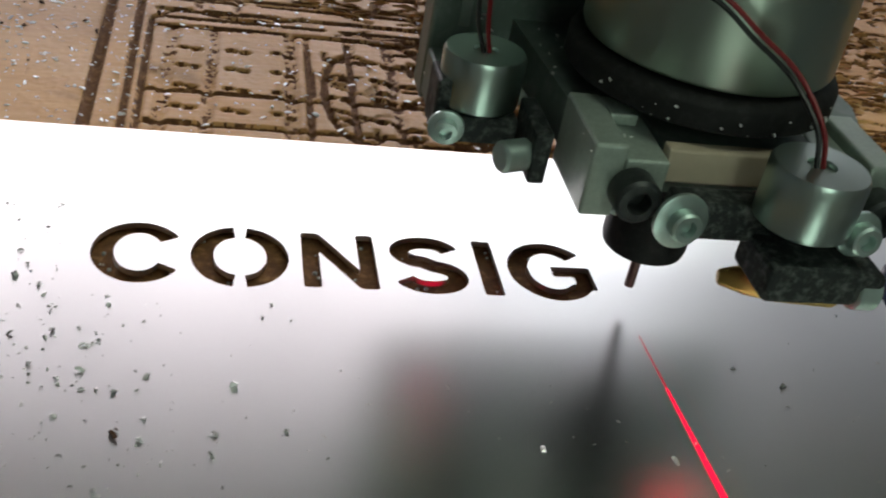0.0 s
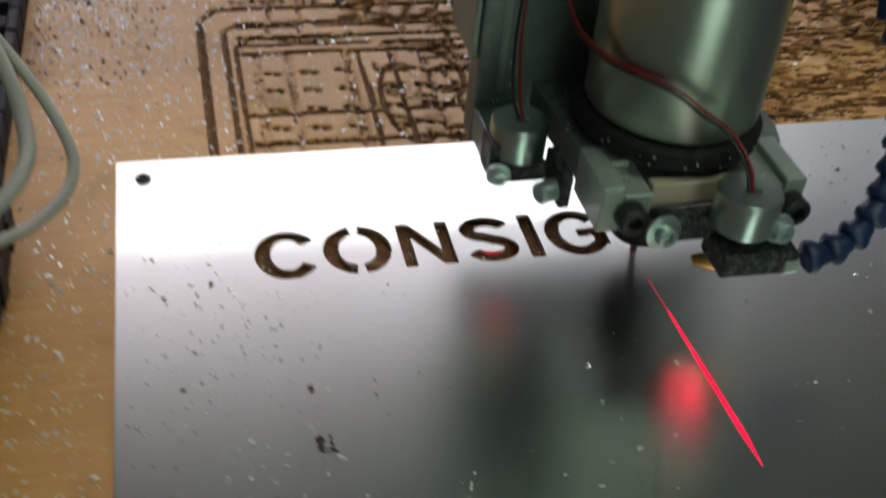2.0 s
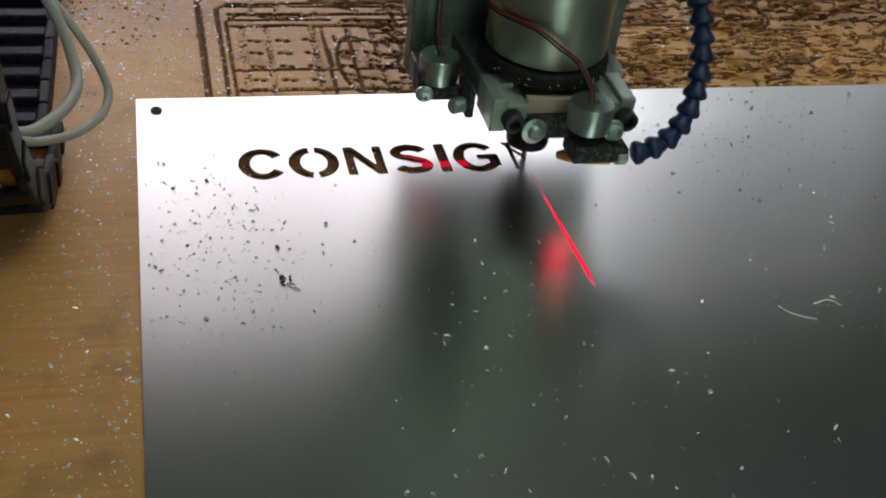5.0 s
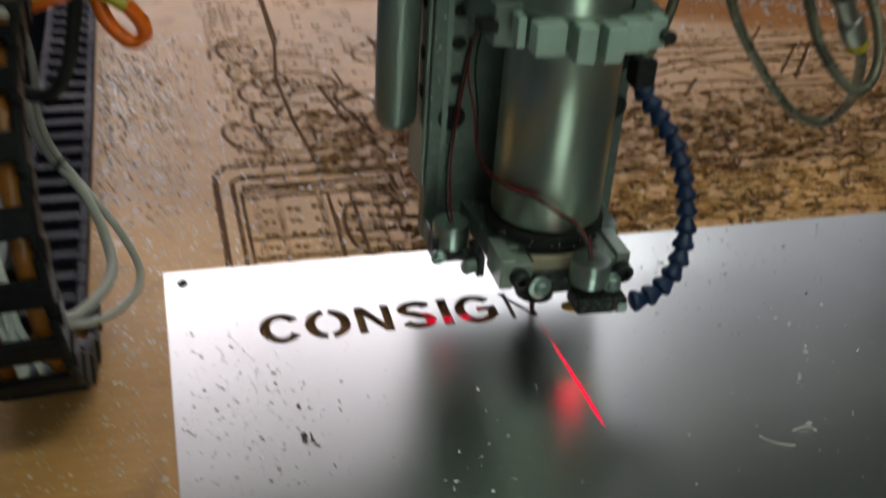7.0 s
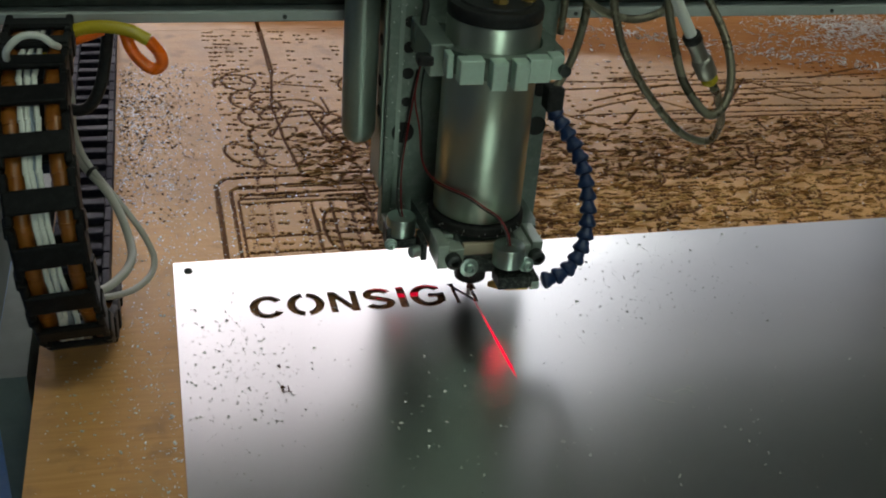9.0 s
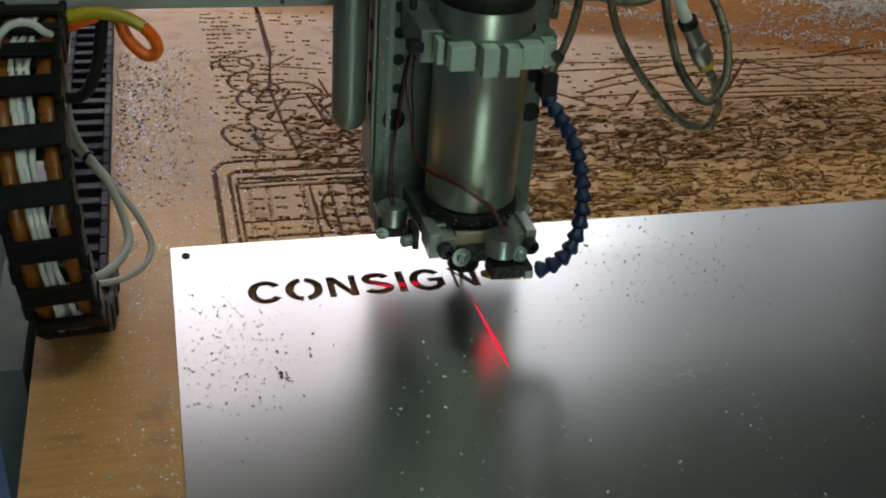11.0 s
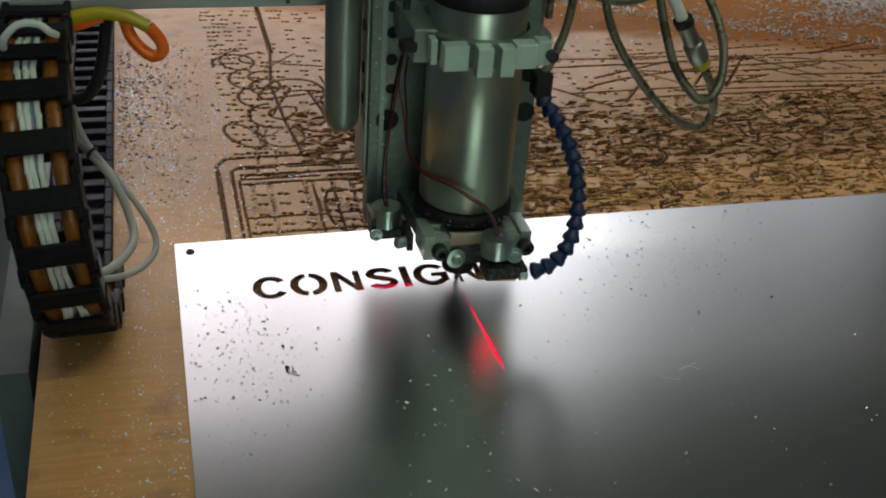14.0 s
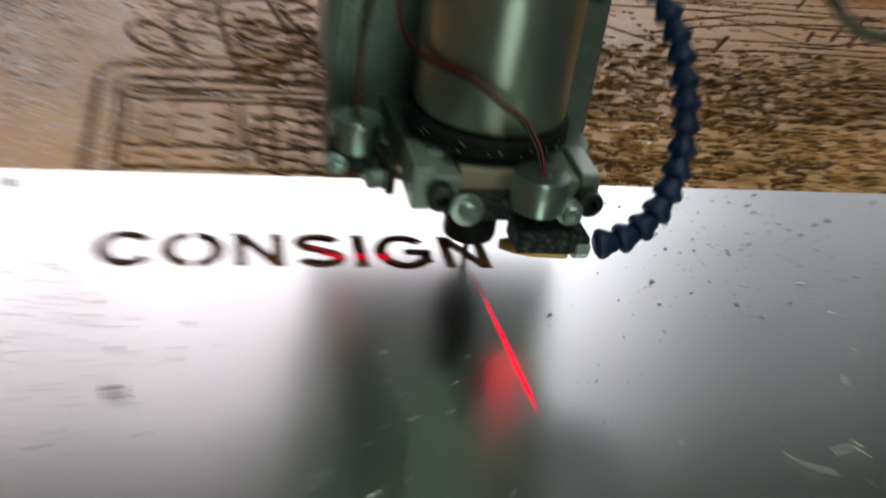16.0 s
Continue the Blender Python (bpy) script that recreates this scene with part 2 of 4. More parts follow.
def turned(bm, profile, at=(0, 0, 0), axis=(0, 0, 1), seg=40):
    """A solid of revolution: profile of (radius, height) along the axis from at."""
    m = Matrix.Translation(at) @ Vector(axis).to_track_quat("Z", "Y").to_matrix().to_4x4()
    rings = []
    for r, h in profile:
        rings.append([bm.verts.new(m @ Vector((max(r, 1e-5) * math.cos(2 * math.pi * k / seg), max(r, 1e-5) * math.sin(2 * math.pi * k / seg), h))) for k in range(seg)])
    for a, b in zip(rings, rings[1:]):
        for k in range(seg):
            bm.faces.new((a[k], a[(k + 1) % seg], b[(k + 1) % seg], b[k]))
    bm.faces.new(rings[0][::-1])
    bm.faces.new(rings[-1])
    return bm


def rod(bm, r, a, b, seg=24, edge=0.0006):
    """A round bar from a to b with slightly broken edges."""
    a, b = Vector(a), Vector(b)
    n = (b - a).length
    return turned(bm, [(r - edge, 0), (r, edge), (r, n - edge), (r - edge, n)], a, b - a, seg)


def smooth_path(points, steps=8):
    """A Catmull-Rom curve through the points."""
    p = [Vector(q) for q in points]
    p = [2 * p[0] - p[1], *p, 2 * p[-1] - p[-2]]
    out = []
    for k in range(1, len(p) - 2):
        for s in range(steps):
            t = s / steps
            out.append(0.5 * (2 * p[k] + (p[k + 1] - p[k - 1]) * t + (2 * p[k - 1] - 5 * p[k] + 4 * p[k + 1] - p[k + 2]) * t * t + (3 * p[k] - p[k - 1] - 3 * p[k + 1] + p[k + 2]) * t ** 3))
    return [*out, p[-2]]


def hose(bm, points, r, seg=12, steps=8, ripple=0.0):
    """A round hose along a curve through the points."""
    path = smooth_path(points, steps)
    side, rings = Vector((0.31, 0.22, 0.93)), []
    for k, p in enumerate(path):
        ahead = (path[min(k + 1, len(path) - 1)] - path[max(k - 1, 0)]).normalized()
        side = (side - side.dot(ahead) * ahead).normalized()
        other = ahead.cross(side)
        rr = r * (1 + ripple * (k % 2))
        rings.append([bm.verts.new(p + rr * (math.cos(a) * side + math.sin(a) * other)) for a in (2 * math.pi * j / seg for j in range(seg))])
    for a, b in zip(rings, rings[1:]):
        for k in range(seg):
            bm.faces.new((a[k], a[(k + 1) % seg], b[(k + 1) % seg], b[k]))
    bm.faces.new(rings[0][::-1])
    bm.faces.new(rings[-1])
    return bm


def prism(bm, outline, z0, z1):
    """A flat polygon given height."""
    low = [bm.verts.new((x, y, z0)) for x, y in outline]
    top = [bm.verts.new((x, y, z1)) for x, y in outline]
    n = len(outline)
    bm.faces.new(low[::-1])
    bm.faces.new(top)
    for k in range(n):
        bm.faces.new((low[k], low[(k + 1) % n], top[(k + 1) % n], top[k]))
    return bm


def B():
    return bmesh.new()


# ---- the sheet and its letters ----
EM, BASE_Y = 0.0415, -0.0918
ADVANCE = {"C": 0.722, "O": 0.778, "N": 0.722, "S": 0.667, "I": 0.278, "G": 0.778}
LETTER_X = {}
pen = 0.1183 - (0.722 + 0.778) * EM
for slot, letter in enumerate("CONSIGN"):
    LETTER_X[slot] = pen
    pen += ADVANCE[letter] * EM


def sector(cx, cy, rx, ry, sx, sy, a0, a1, steps=40):
    """A piece of an oval ring, from angle a0 to a1 in degrees: outer radii, inner radii."""
    turns = [radians(a0 + (a1 - a0) * k / steps) for k in range(steps + 1)]
    outer = [(cx + rx * math.cos(a), cy + ry * math.sin(a)) for a in turns]
    inner = [(cx + sx * math.cos(a), cy + sy * math.sin(a)) for a in reversed(turns)]
    return outer + inner


def stroke(path, width):
    """A band of even width along a path."""
    left, right = [], []
    for k, (x, y) in enumerate(path):
        x0, y0 = path[max(k - 1, 0)]
        x1, y1 = path[min(k + 1, len(path) - 1)]
        n = math.hypot(x1 - x0, y1 - y0)
        dx, dy = (x1 - x0) / n * width / 2, (y1 - y0) / n * width / 2
        left.append((x - dy, y + dx))
        right.append((x + dy, y - dx))
    return left + right[::-1]


def arc(cx, cy, rx, ry, a0, a1, steps=18):
    return [(cx + rx * math.cos(radians(a0 + (a1 - a0) * k / steps)), cy + ry * math.sin(radians(a0 + (a1 - a0) * k / steps))) for k in range(steps + 1)]


def glyph(letter):
    """The outlines of a stencil capital, in ems."""
    if letter == "C":
        return [sector(0.372, 0.352, 0.340, 0.388, 0.176, 0.244, 33, 327)]
    if letter == "O":
        return [sector(0.372, 0.352, 0.348, 0.388, 0.182, 0.242, 96, 264), sector(0.402, 0.352, 0.348, 0.388, 0.182, 0.242, -84, 84)]
    if letter == "N":
        return [[(0.073, 0), (0.073, 0.716), (0.214, 0.716), (0.507, 0.238), (0.507, 0.716), (0.642, 0.716), (0.642, 0), (0.497, 0), (0.207, 0.467), (0.207, 0)]]
    if letter == "S":
        top = arc(0.325, 0.522, 0.205, 0.135, 12, 262)
        low = arc(0.335, 0.198, 0.215, 0.14, 78, -165)
        return [stroke(top + low, 0.162)]
    if letter == "I":
        return [[(0.064, -0.008), (0.064, 0.724), (0.222, 0.724), (0.222, -0.008)]]
    outer = arc(0.39, 0.350, 0.358, 0.390, 38, 322, 40)
    inner = arc(0.39, 0.350, 0.190, 0.243, 312, 38, 36)
    return [outer + [(0.722, 0.11), (0.722, 0.412), (0.395, 0.412), (0.395, 0.275), (0.565, 0.282), (0.565, 0.19)] + inner]


def rounded(poly, r):
    """The polygon with its sharp corners cut round, as the cutter leaves them."""
    out, n = [], len(poly)
    for k in range(n):
        a, b, c = Vector(poly[k - 1]), Vector(poly[k]), Vector(poly[(k + 1) % n])
        u, v = (a - b), (c - b)
        bend = math.pi - u.angle(v) if u.length > 1e-7 and v.length > 1e-7 else 0
        if bend < radians(40):
            out.append(tuple(b))
            continue
        d = min(r, 0.4 * u.length, 0.4 * v.length)
        p, q = b + u.normalized() * d, b + v.normalized() * d
        for t in (0.0, 0.33, 0.67, 1.0):
            out.append(tuple(p * (1 - t) ** 2 + b * 2 * t * (1 - t) + q * t * t))
    return out


def on_sheet(slot, poly):
    return [(LETTER_X[slot] + x * EM, BASE_Y + y * EM) for x, y in poly]


SHEET_X, SHEET_Y, SHEET_T = 1.15, -0.62, 0.002


def flat_with_holes(name, outer, holes, thickness):
    curve = bpy.data.curves.new(name, "CURVE")
    curve.dimensions, curve.fill_mode, curve.extrude = "2D", "BOTH", thickness / 2
    for outline in [outer, *holes]:
        spline = curve.splines.new("POLY")
        spline.points.add(len(outline) - 1)
        for point, (x, y) in zip(spline.points, outline):
            point.co = (x, y, 0, 1)
        spline.use_cyclic_u = True
    temp = bpy.data.objects.new(name, curve)
    mesh = bpy.data.meshes.new_from_object(temp)
    bpy.data.objects.remove(temp)
    bpy.data.curves.remove(curve)
    return mesh


holes = []
for slot, letter in enumerate("CONSIGN"):
    for outline in glyph(letter):
        holes.append(on_sheet(slot, outline) if slot == 6 else rounded(on_sheet(slot, outline), 0.0012))
holes.append([(0.0121 + 0.0026 * math.cos(a), -0.0144 + 0.0026 * math.sin(a)) for a in (2 * math.pi * k / 24 for k in range(24))])
sheet_mesh = flat_with_holes("aluminium_sheet", [(0, 0), (SHEET_X, 0), (SHEET_X, SHEET_Y), (0, SHEET_Y)], holes, SHEET_T)
sheet_mesh.materials.clear()
sheet_mesh.materials.append(M_SHEET)
for v in sheet_mesh.vertices:
    v.co.z -= SHEET_T / 2
sheet = tagged(new("aluminium_sheet", sheet_mesh), "brushed aluminium sheet with stencil letters milled through, screwed to the board", "metal sheet")

# what is still to be milled out of the last letter, in small flush pieces
MILLED = []


def quad_pieces(corners, lanes, count, times):
    """Cuts a four-cornered stroke (start left, start right, end right, end left) into lanes and steps; times: (start, end) of each lane."""
    a, b, c, d = (Vector(p) for p in corners)
    for lane in range(lanes):
        f0, f1 = lane / lanes, (lane + 1) / lanes
        t0, t1 = times[lane]
        for k in range(count):
            g0, g1 = k / count, (k + 1) / count
            spot = lambda f, g: (a.lerp(b, f)).lerp(d.lerp(c, f), g)
            piece = [spot(f0, g0), spot(f1, g0), spot(f1, g1), spot(f0, g1)]
            area = sum(p.x * q.y - q.x * p.y for p, q in zip(piece, piece[1:] + piece[:1]))
            if area < 0:
                piece.reverse()
            mid = sum(piece, Vector((0, 0))) / 4
            bm = prism(B(), [tuple(p - mid) for p in piece], -SHEET_T * 0.95, 0)
            ob = part("uncut_piece", bm, M_SHEET, sheet)
            ob.location = (*mid, 0)
            MILLED.append((ob, mid.copy(), t0 + (t1 - t0) * (g0 + g1) / 2))


def sp(x, y):
    return (LETTER_X[6] + x * EM, BASE_Y + y * EM)


# left upright (upwards), slanting stroke (downwards), right upright (upwards): inner lane first, outer lane in the second round
quad_pieces([sp(0.073, 0), sp(0.207, 0), sp(0.207, 0.467), sp(0.073, 0.716)], 2, 10, [(14.6, 12.7), (2.2, 4.0)])
quad_pieces([sp(0.073, 0.716), sp(0.207, 0.467), sp(0.2105, 0.5915), sp(0.214, 0.716)], 1, 1, [(4.0, 4.2)])
quad_pieces([sp(0.207, 0.467), sp(0.214, 0.716), sp(0.507, 0.238), sp(0.497, 0.0)], 2, 11, [(4.2, 5.9), (11.6, 9.8)])
quad_pieces([sp(0.497, 0.0), sp(0.642, 0), sp(0.642, 0.238), sp(0.507, 0.238)], 2, 4, [(6.0, 6.8), (9.8, 9.4)])
quad_pieces([sp(0.507, 0.238), sp(0.642, 0.238), sp(0.642, 0.716), sp(0.507, 0.716)], 2, 7, [(6.8, 8.5), (9.4, 8.7)])


# ---- the board ----
BOARD_Z, BX0, BX1, BY0, BY1 = -SHEET_T, -0.1, 1.75, -0.75, 1.15
CARVE = (0.02, 1.34, 0.004, 0.58)   # the carved stretch: x from, to, y from, to
CELL = 0.001


def carve_field():
    """Heights of the carved stretch: grooves and drill marks left by earlier jobs."""
    rng = np.random.default_rng(7)
    xs = np.arange(CARVE[0], CARVE[1] + CELL / 2, CELL)
    ys = np.arange(CARVE[2], CARVE[3] + CELL / 2, CELL)
    depth = np.zeros((len(ys), len(xs)))

    def cut(x0, y0, x1, y1, width, deep):
        r = width / 2
        i0, i1 = np.searchsorted(xs, (min(x0, x1) - r - CELL, max(x0, x1) + r + CELL))
        j0, j1 = np.searchsorted(ys, (min(y0, y1) - r - CELL, max(y0, y1) + r + CELL))
        if i1 <= i0 or j1 <= j0:
            return
        gx, gy = np.meshgrid(xs[i0:i1], ys[j0:j1])
        dx, dy = x1 - x0, y1 - y0
        t = np.clip(((gx - x0) * dx + (gy - y0) * dy) / max(dx * dx + dy * dy, 1e-12), 0, 1)
        far = np.hypot(gx - x0 - t * dx, gy - y0 - t * dy)
        depth[j0:j1, i0:i1] = np.maximum(depth[j0:j1, i0:i1], deep * np.clip((r - far) / CELL + 0.5, 0, 1))

    def line(points, width=0.003, deep=0.0022):
        for (x0, y0), (x1, y1) in zip(points, points[1:]):
            cut(x0, y0, x1, y1, width, deep)

    def bow(cx, cy, rx, ry, a0, a1, width=0.003, deep=0.0022, lean=0.0):
        pts = []
        for k in range(17):
            a = radians(a0 + (a1 - a0) * k / 16)
            u, v = rx * math.cos(a), ry * math.sin(a)
            pts.append((cx + u * math.cos(lean) - v * math.sin(lean), cy + u * math.sin(lean) + v * math.cos(lean)))
        line(pts, width, deep)

    def dots(x, y, pair=True):
        for k in range(2 if pair else 1):
            cut(x + 0.0055 * k, y - 0.001 * k, x + 0.0055 * k + 0.0014, y - 0.001 * k, 0.0029, 0.0038)

    # the framed panel beside the sheet's corner
    line([(0.0455, 0.0), (0.0450, 0.141), (0.0545, 0.155), (0.30, 0.159), (0.42, 0.160)], 0.0038, 0.003)
    line([(0.0585, 0.0), (0.0580, 0.128), (0.066, 0.136), (0.29, 0.141)], 0.0026, 0.0024)
    line([(0.0640, 0.0), (0.0635, 0.108), (0.072, 0.118), (0.25, 0.121)], 0.0022, 0.002)
    line([(0.083, 0.12), (0.085, 0.15), (0.095, 0.2), (0.10, 0.215)], 0.004, 0.0012)
    line([(0.10, 0.12), (0.105, 0.17)], 0.003, 0.0012)
    for y, w in ((0.0116, 0.003), (0.0384, 0.0026), (0.1014, 0.003), (0.1105, 0.002), (0.1198, 0.003), (0.1325, 0.0024)):
        x = 0.066
        while x < 0.36:
            n = rng.uniform(0.03, 0.08)
            line([(x, y + rng.normal(0, 0.0004)), (x + n, y + rng.normal(0, 0.0004))], w, 0.0024)
            x += n + rng.uniform(-0.002, 0.010)
    for x, w, deep_by in ((0.0724, 0.0050, 0.0011), (0.0898, 0.0046, 0.0012), (0.1226, 0.0060, 0.0012), (0.1300, 0.0022, 0.002), (0.148, 0.0024, 0.002), (0.166, 0.005, 0.0012)):
        line([(x - 0.001, 0.002), (x + 0.001, 0.098)], w, deep_by)
    bow(0.105, 0.124, 0.026, 0.010, 190, 350, 0.0022)
    bow(0.150, 0.045, 0.014, 0.040, 60, 300, 0.0024)
    bow(0.165, 0.070, 0.02, 0.03, -80, 100, 0.003)
    for y in (0.0244, 0.0434, 0.0618, 0.080):
        for x in (0.0770, 0.0970, 0.1160, 0.1385, 0.158, 0.178, 0.198):
            dots(x + 0.02 * (y - 0.05), y + rng.normal(0, 0.0006))
    for _ in range(70):
        x, y, a = rng.uniform(0.13, 0.22), rng.uniform(0.0, 0.14), rng.choice((0.0, 0.0, 1.55, 0.5, -0.4)) + rng.normal(0, 0.08)
        n = rng.uniform(0.006, 0.026)
        line([(x, y), (x + n * math.cos(a), y + n * math.sin(a))], rng.choice((0.0014, 0.002, 0.0028)), rng.uniform(0.0012, 0.0026))
    for _ in range(45):
        x, y, a = rng.uniform(0.075, 0.25), rng.uniform(0.15, 0.26), rng.uniform(-0.5, 2.0)
        n = rng.uniform(0.005, 0.03)
        line([(x, y), (x + n * math.cos(a), y + n * math.sin(a))], rng.choice((0.0014, 0.002, 0.003)), rng.uniform(0.0010, 0.003))
    # overlapping lettering behind the panel
    for _ in range(50):
        x, y = rng.uniform(0.07, 0.34), rng.uniform(0.15, 0.40)
        if x < 0.095 + (y - 0.2) * 0.1 and y > 0.25 and rng.random() < 0.5:
            continue
        kind = rng.random()
        w = rng.choice((0.002, 0.003, 0.0038))
        if kind < 0.5:
            bow(x, y, rng.uniform(0.012, 0.035), rng.uniform(0.015, 0.04), rng.uniform(0, 360), rng.uniform(360, 600), w, 0.002, rng.uniform(-0.6, 0.6))
        else:
            a, n = rng.uniform(-0.5, 2.2), rng.uniform(0.03, 0.09)
            line([(x, y), (x + n * math.cos(a), y + n * math.sin(a))], w)
    for cx, cy in ((0.082, 0.405), (0.088, 0.35), (0.094, 0.30), (0.10, 0.25)):
        bow(cx + 0.012, cy, 0.026, 0.03, 95, 280, 0.003)
        bow(cx + 0.028, cy + 0.004, 0.02, 0.016, 60, 250, 0.0026)
    line([(0.1287, 0.427), (0.129, 0.59)], 0.0048, 0.004)
    line([(0.1287, 0.427), (0.118, 0.33), (0.122, 0.24), (0.13, 0.16)], 0.0026)
    # drill marks in rows
    for y in np.arange(0.165, 0.575, 0.0145):
        for x in (0.068, 0.079, 0.09, 0.106, 0.121, 0.137, 0.15, 0.165, 0.185, 0.205, 0.225):
            if rng.random() < (0.9 if x < 0.11 else 0.55):
                dots(x + rng.normal(0, 0.0015) - (y - 0.16) * 0.03, y + rng.normal(0, 0.0012), rng.random() < 0.6)
    # the stretch cut to pieces by many jobs
    for _ in range(3300):
        x = rng.uniform(0.15, 1.3) if rng.random() < 0.85 else rng.uniform(0.15, 0.36)
        y = rng.uniform(0.0, 0.235 + 0.02 * math.sin(9 * x)) if x > 0.26 else rng.uniform(0.0, 0.21)
        if x < 0.26 and rng.random() < 0.75:
            continue
        n = rng.uniform(0.004, 0.012) if rng.random() < 0.7 else rng.uniform(0.012, 0.045)
        a = rng.normal(0.0, 0.22) if rng.random() < 0.7 else rng.normal(1.4, 0.35)
        if abs(a) > 0.8:
            n *= 0.55
        line([(x, y), (x + n * math.cos(a), y + n * math.sin(a))], rng.choice((0.0014, 0.0018, 0.0024, 0.0034)), rng.uniform(0.0008, 0.0036))
    for _ in range(60):
        bow(rng.uniform(0.24, 1.2), rng.uniform(0.02, 0.22), rng.uniform(0.008, 0.03), rng.uniform(0.008, 0.025), rng.uniform(0, 360), rng.uniform(360, 560), 0.0028, 0.0026)
    # long thin traces behind it
    for _ in range(60):
        x, y = rng.uniform(0.3, 1.15), rng.uniform(0.24, 0.40)
        n, a = rng.uniform(0.06, 0.32), rng.choice((0.0, 0.05, -0.05, 0.35, -0.75, 0.9)) + rng.normal(0, 0.05)
        n *= 1.0 if abs(a) < 0.2 else 0.4
        line([(x, y), (x + n * math.cos(a), y + n * math.sin(a))], rng.choice((0.0020, 0.0028)), 0.003)
    bow(0.80, 0.25, 0.35, 0.09, 20, 160, 0.003)
    bow(0.70, 0.34, 0.12, 0.02, -90, 100, 0.0026)
    for y in np.arange(0.235, 0.43, 0.0165):
        for x in np.arange(0.30, 1.28, 0.021):
            if rng.random() < 0.6:
                dots(x + rng.normal(0, 0.002), y + rng.normal(0, 0.0016), rng.random() < 0.35)
    rough = rng.normal(0, 0.00009, depth.shape)
    torn = (depth > 0) * rng.normal(0, 0.00025, depth.shape)
    return xs, ys, -depth + rough + torn


def grid_mesh(name, xs, ys, z, materials, pick):
    """A sheet of quads over a grid of heights; pick gives each quad's material."""
    nx, ny = len(xs), len(ys)
    gx, gy = np.meshgrid(xs, ys)
    co = np.stack([gx, gy, z], -1).reshape(-1, 3).astype(np.float32)
    idx = np.arange(nx * ny).reshape(ny, nx)
    quads = np.stack([idx[:-1, :-1], idx[:-1, 1:], idx[1:, 1:], idx[1:, :-1]], -1).reshape(-1, 4)
    mesh = bpy.data.meshes.new(name)
    mesh.vertices.add(len(co))
    mesh.vertices.foreach_set("co", co.ravel())
    mesh.loops.add(quads.size)
    mesh.loops.foreach_set("vertex_index", quads.ravel().astype(np.int32))
    mesh.polygons.add(len(quads))
    mesh.polygons.foreach_set("loop_start", np.arange(0, quads.size, 4, dtype=np.int32))
    for one in materials:
        mesh.materials.append(one)
    mesh.polygons.foreach_set("material_index", pick.ravel().astype(np.int32))
    mesh.update(calc_edges=True)
    mesh.validate()
    return mesh


board = thing("spoil_board", "tan plywood spoil board, deeply scarred by old cuts, under the sheet", "board", kind="structure")
x0, x1, y0, y1 = CARVE
x1, y1 = x0 + CELL * round((x1 - x0) / CELL), y0 + CELL * round((y1 - y0) / CELL)
low = BOARD_Z - 0.02
PX0, PX1, PY0, PY1 = 0.052, 0.252, -0.100, -0.054
for lo, hi in (((BX0, PY1), (BX1, y0)), ((BX0, BY0), (BX1, PY0)), ((BX0, PY0), (PX0, PY1)), ((PX1, PY0), (BX1, PY1)), ((BX0, y0), (x0, y1)), ((x1, y0), (BX1, y1))):
    part("board_panel", box(B(), (*lo, low), (*hi, BOARD_Z)), M_BOARD, board)
part("milled_floor", box(B(), (PX0, PY0, low), (PX1, PY1, -0.0042)), M_LETTER_FLOOR, board)
xs, ys, field = carve_field()
# quads cut deeper than 1.3 mm take the darker brown
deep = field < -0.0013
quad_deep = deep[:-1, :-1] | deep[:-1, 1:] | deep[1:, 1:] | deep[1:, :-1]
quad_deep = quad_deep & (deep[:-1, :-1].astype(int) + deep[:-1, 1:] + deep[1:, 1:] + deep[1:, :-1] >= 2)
carved = new("carved_surface", grid_mesh("carved_surface", xs, ys, field + BOARD_Z, (M_BOARD, M_DARK_WOOD), quad_deep.astype(int)))
carved.parent = board
part("carved_core", box(B(), (x0, y0, low), (x1, y1, BOARD_Z - 0.006)), M_DARK_WOOD, board)
part("rear_panel", box(B(), (BX0, y1 + 0.0005, low), (0.126, BY1, BOARD_Z)), M_BOARD, board)
part("rear_panel", box(B(), (0.1315, y1 + 0.0005, low), (BX1, BY1, BOARD_Z)), M_BOARD, board, "plywood panel rubbed down to its orange veneer")

bm = turned(B(), [(0.0012, -0.004), (0.0021, -0.0035), (0.0021, -0.0008), (0.0036, 0.0002), (0.0034, 0.0012), (0.0018, 0.0018), (0.0012, 0.0006)], (0.0121, -0.0144, 0), seg=20)
tagged(part("sheet_screw", bm, M_DARK_STEEL, None, smooth=True), "dark countersunk screw holding the sheet's corner", "screw")

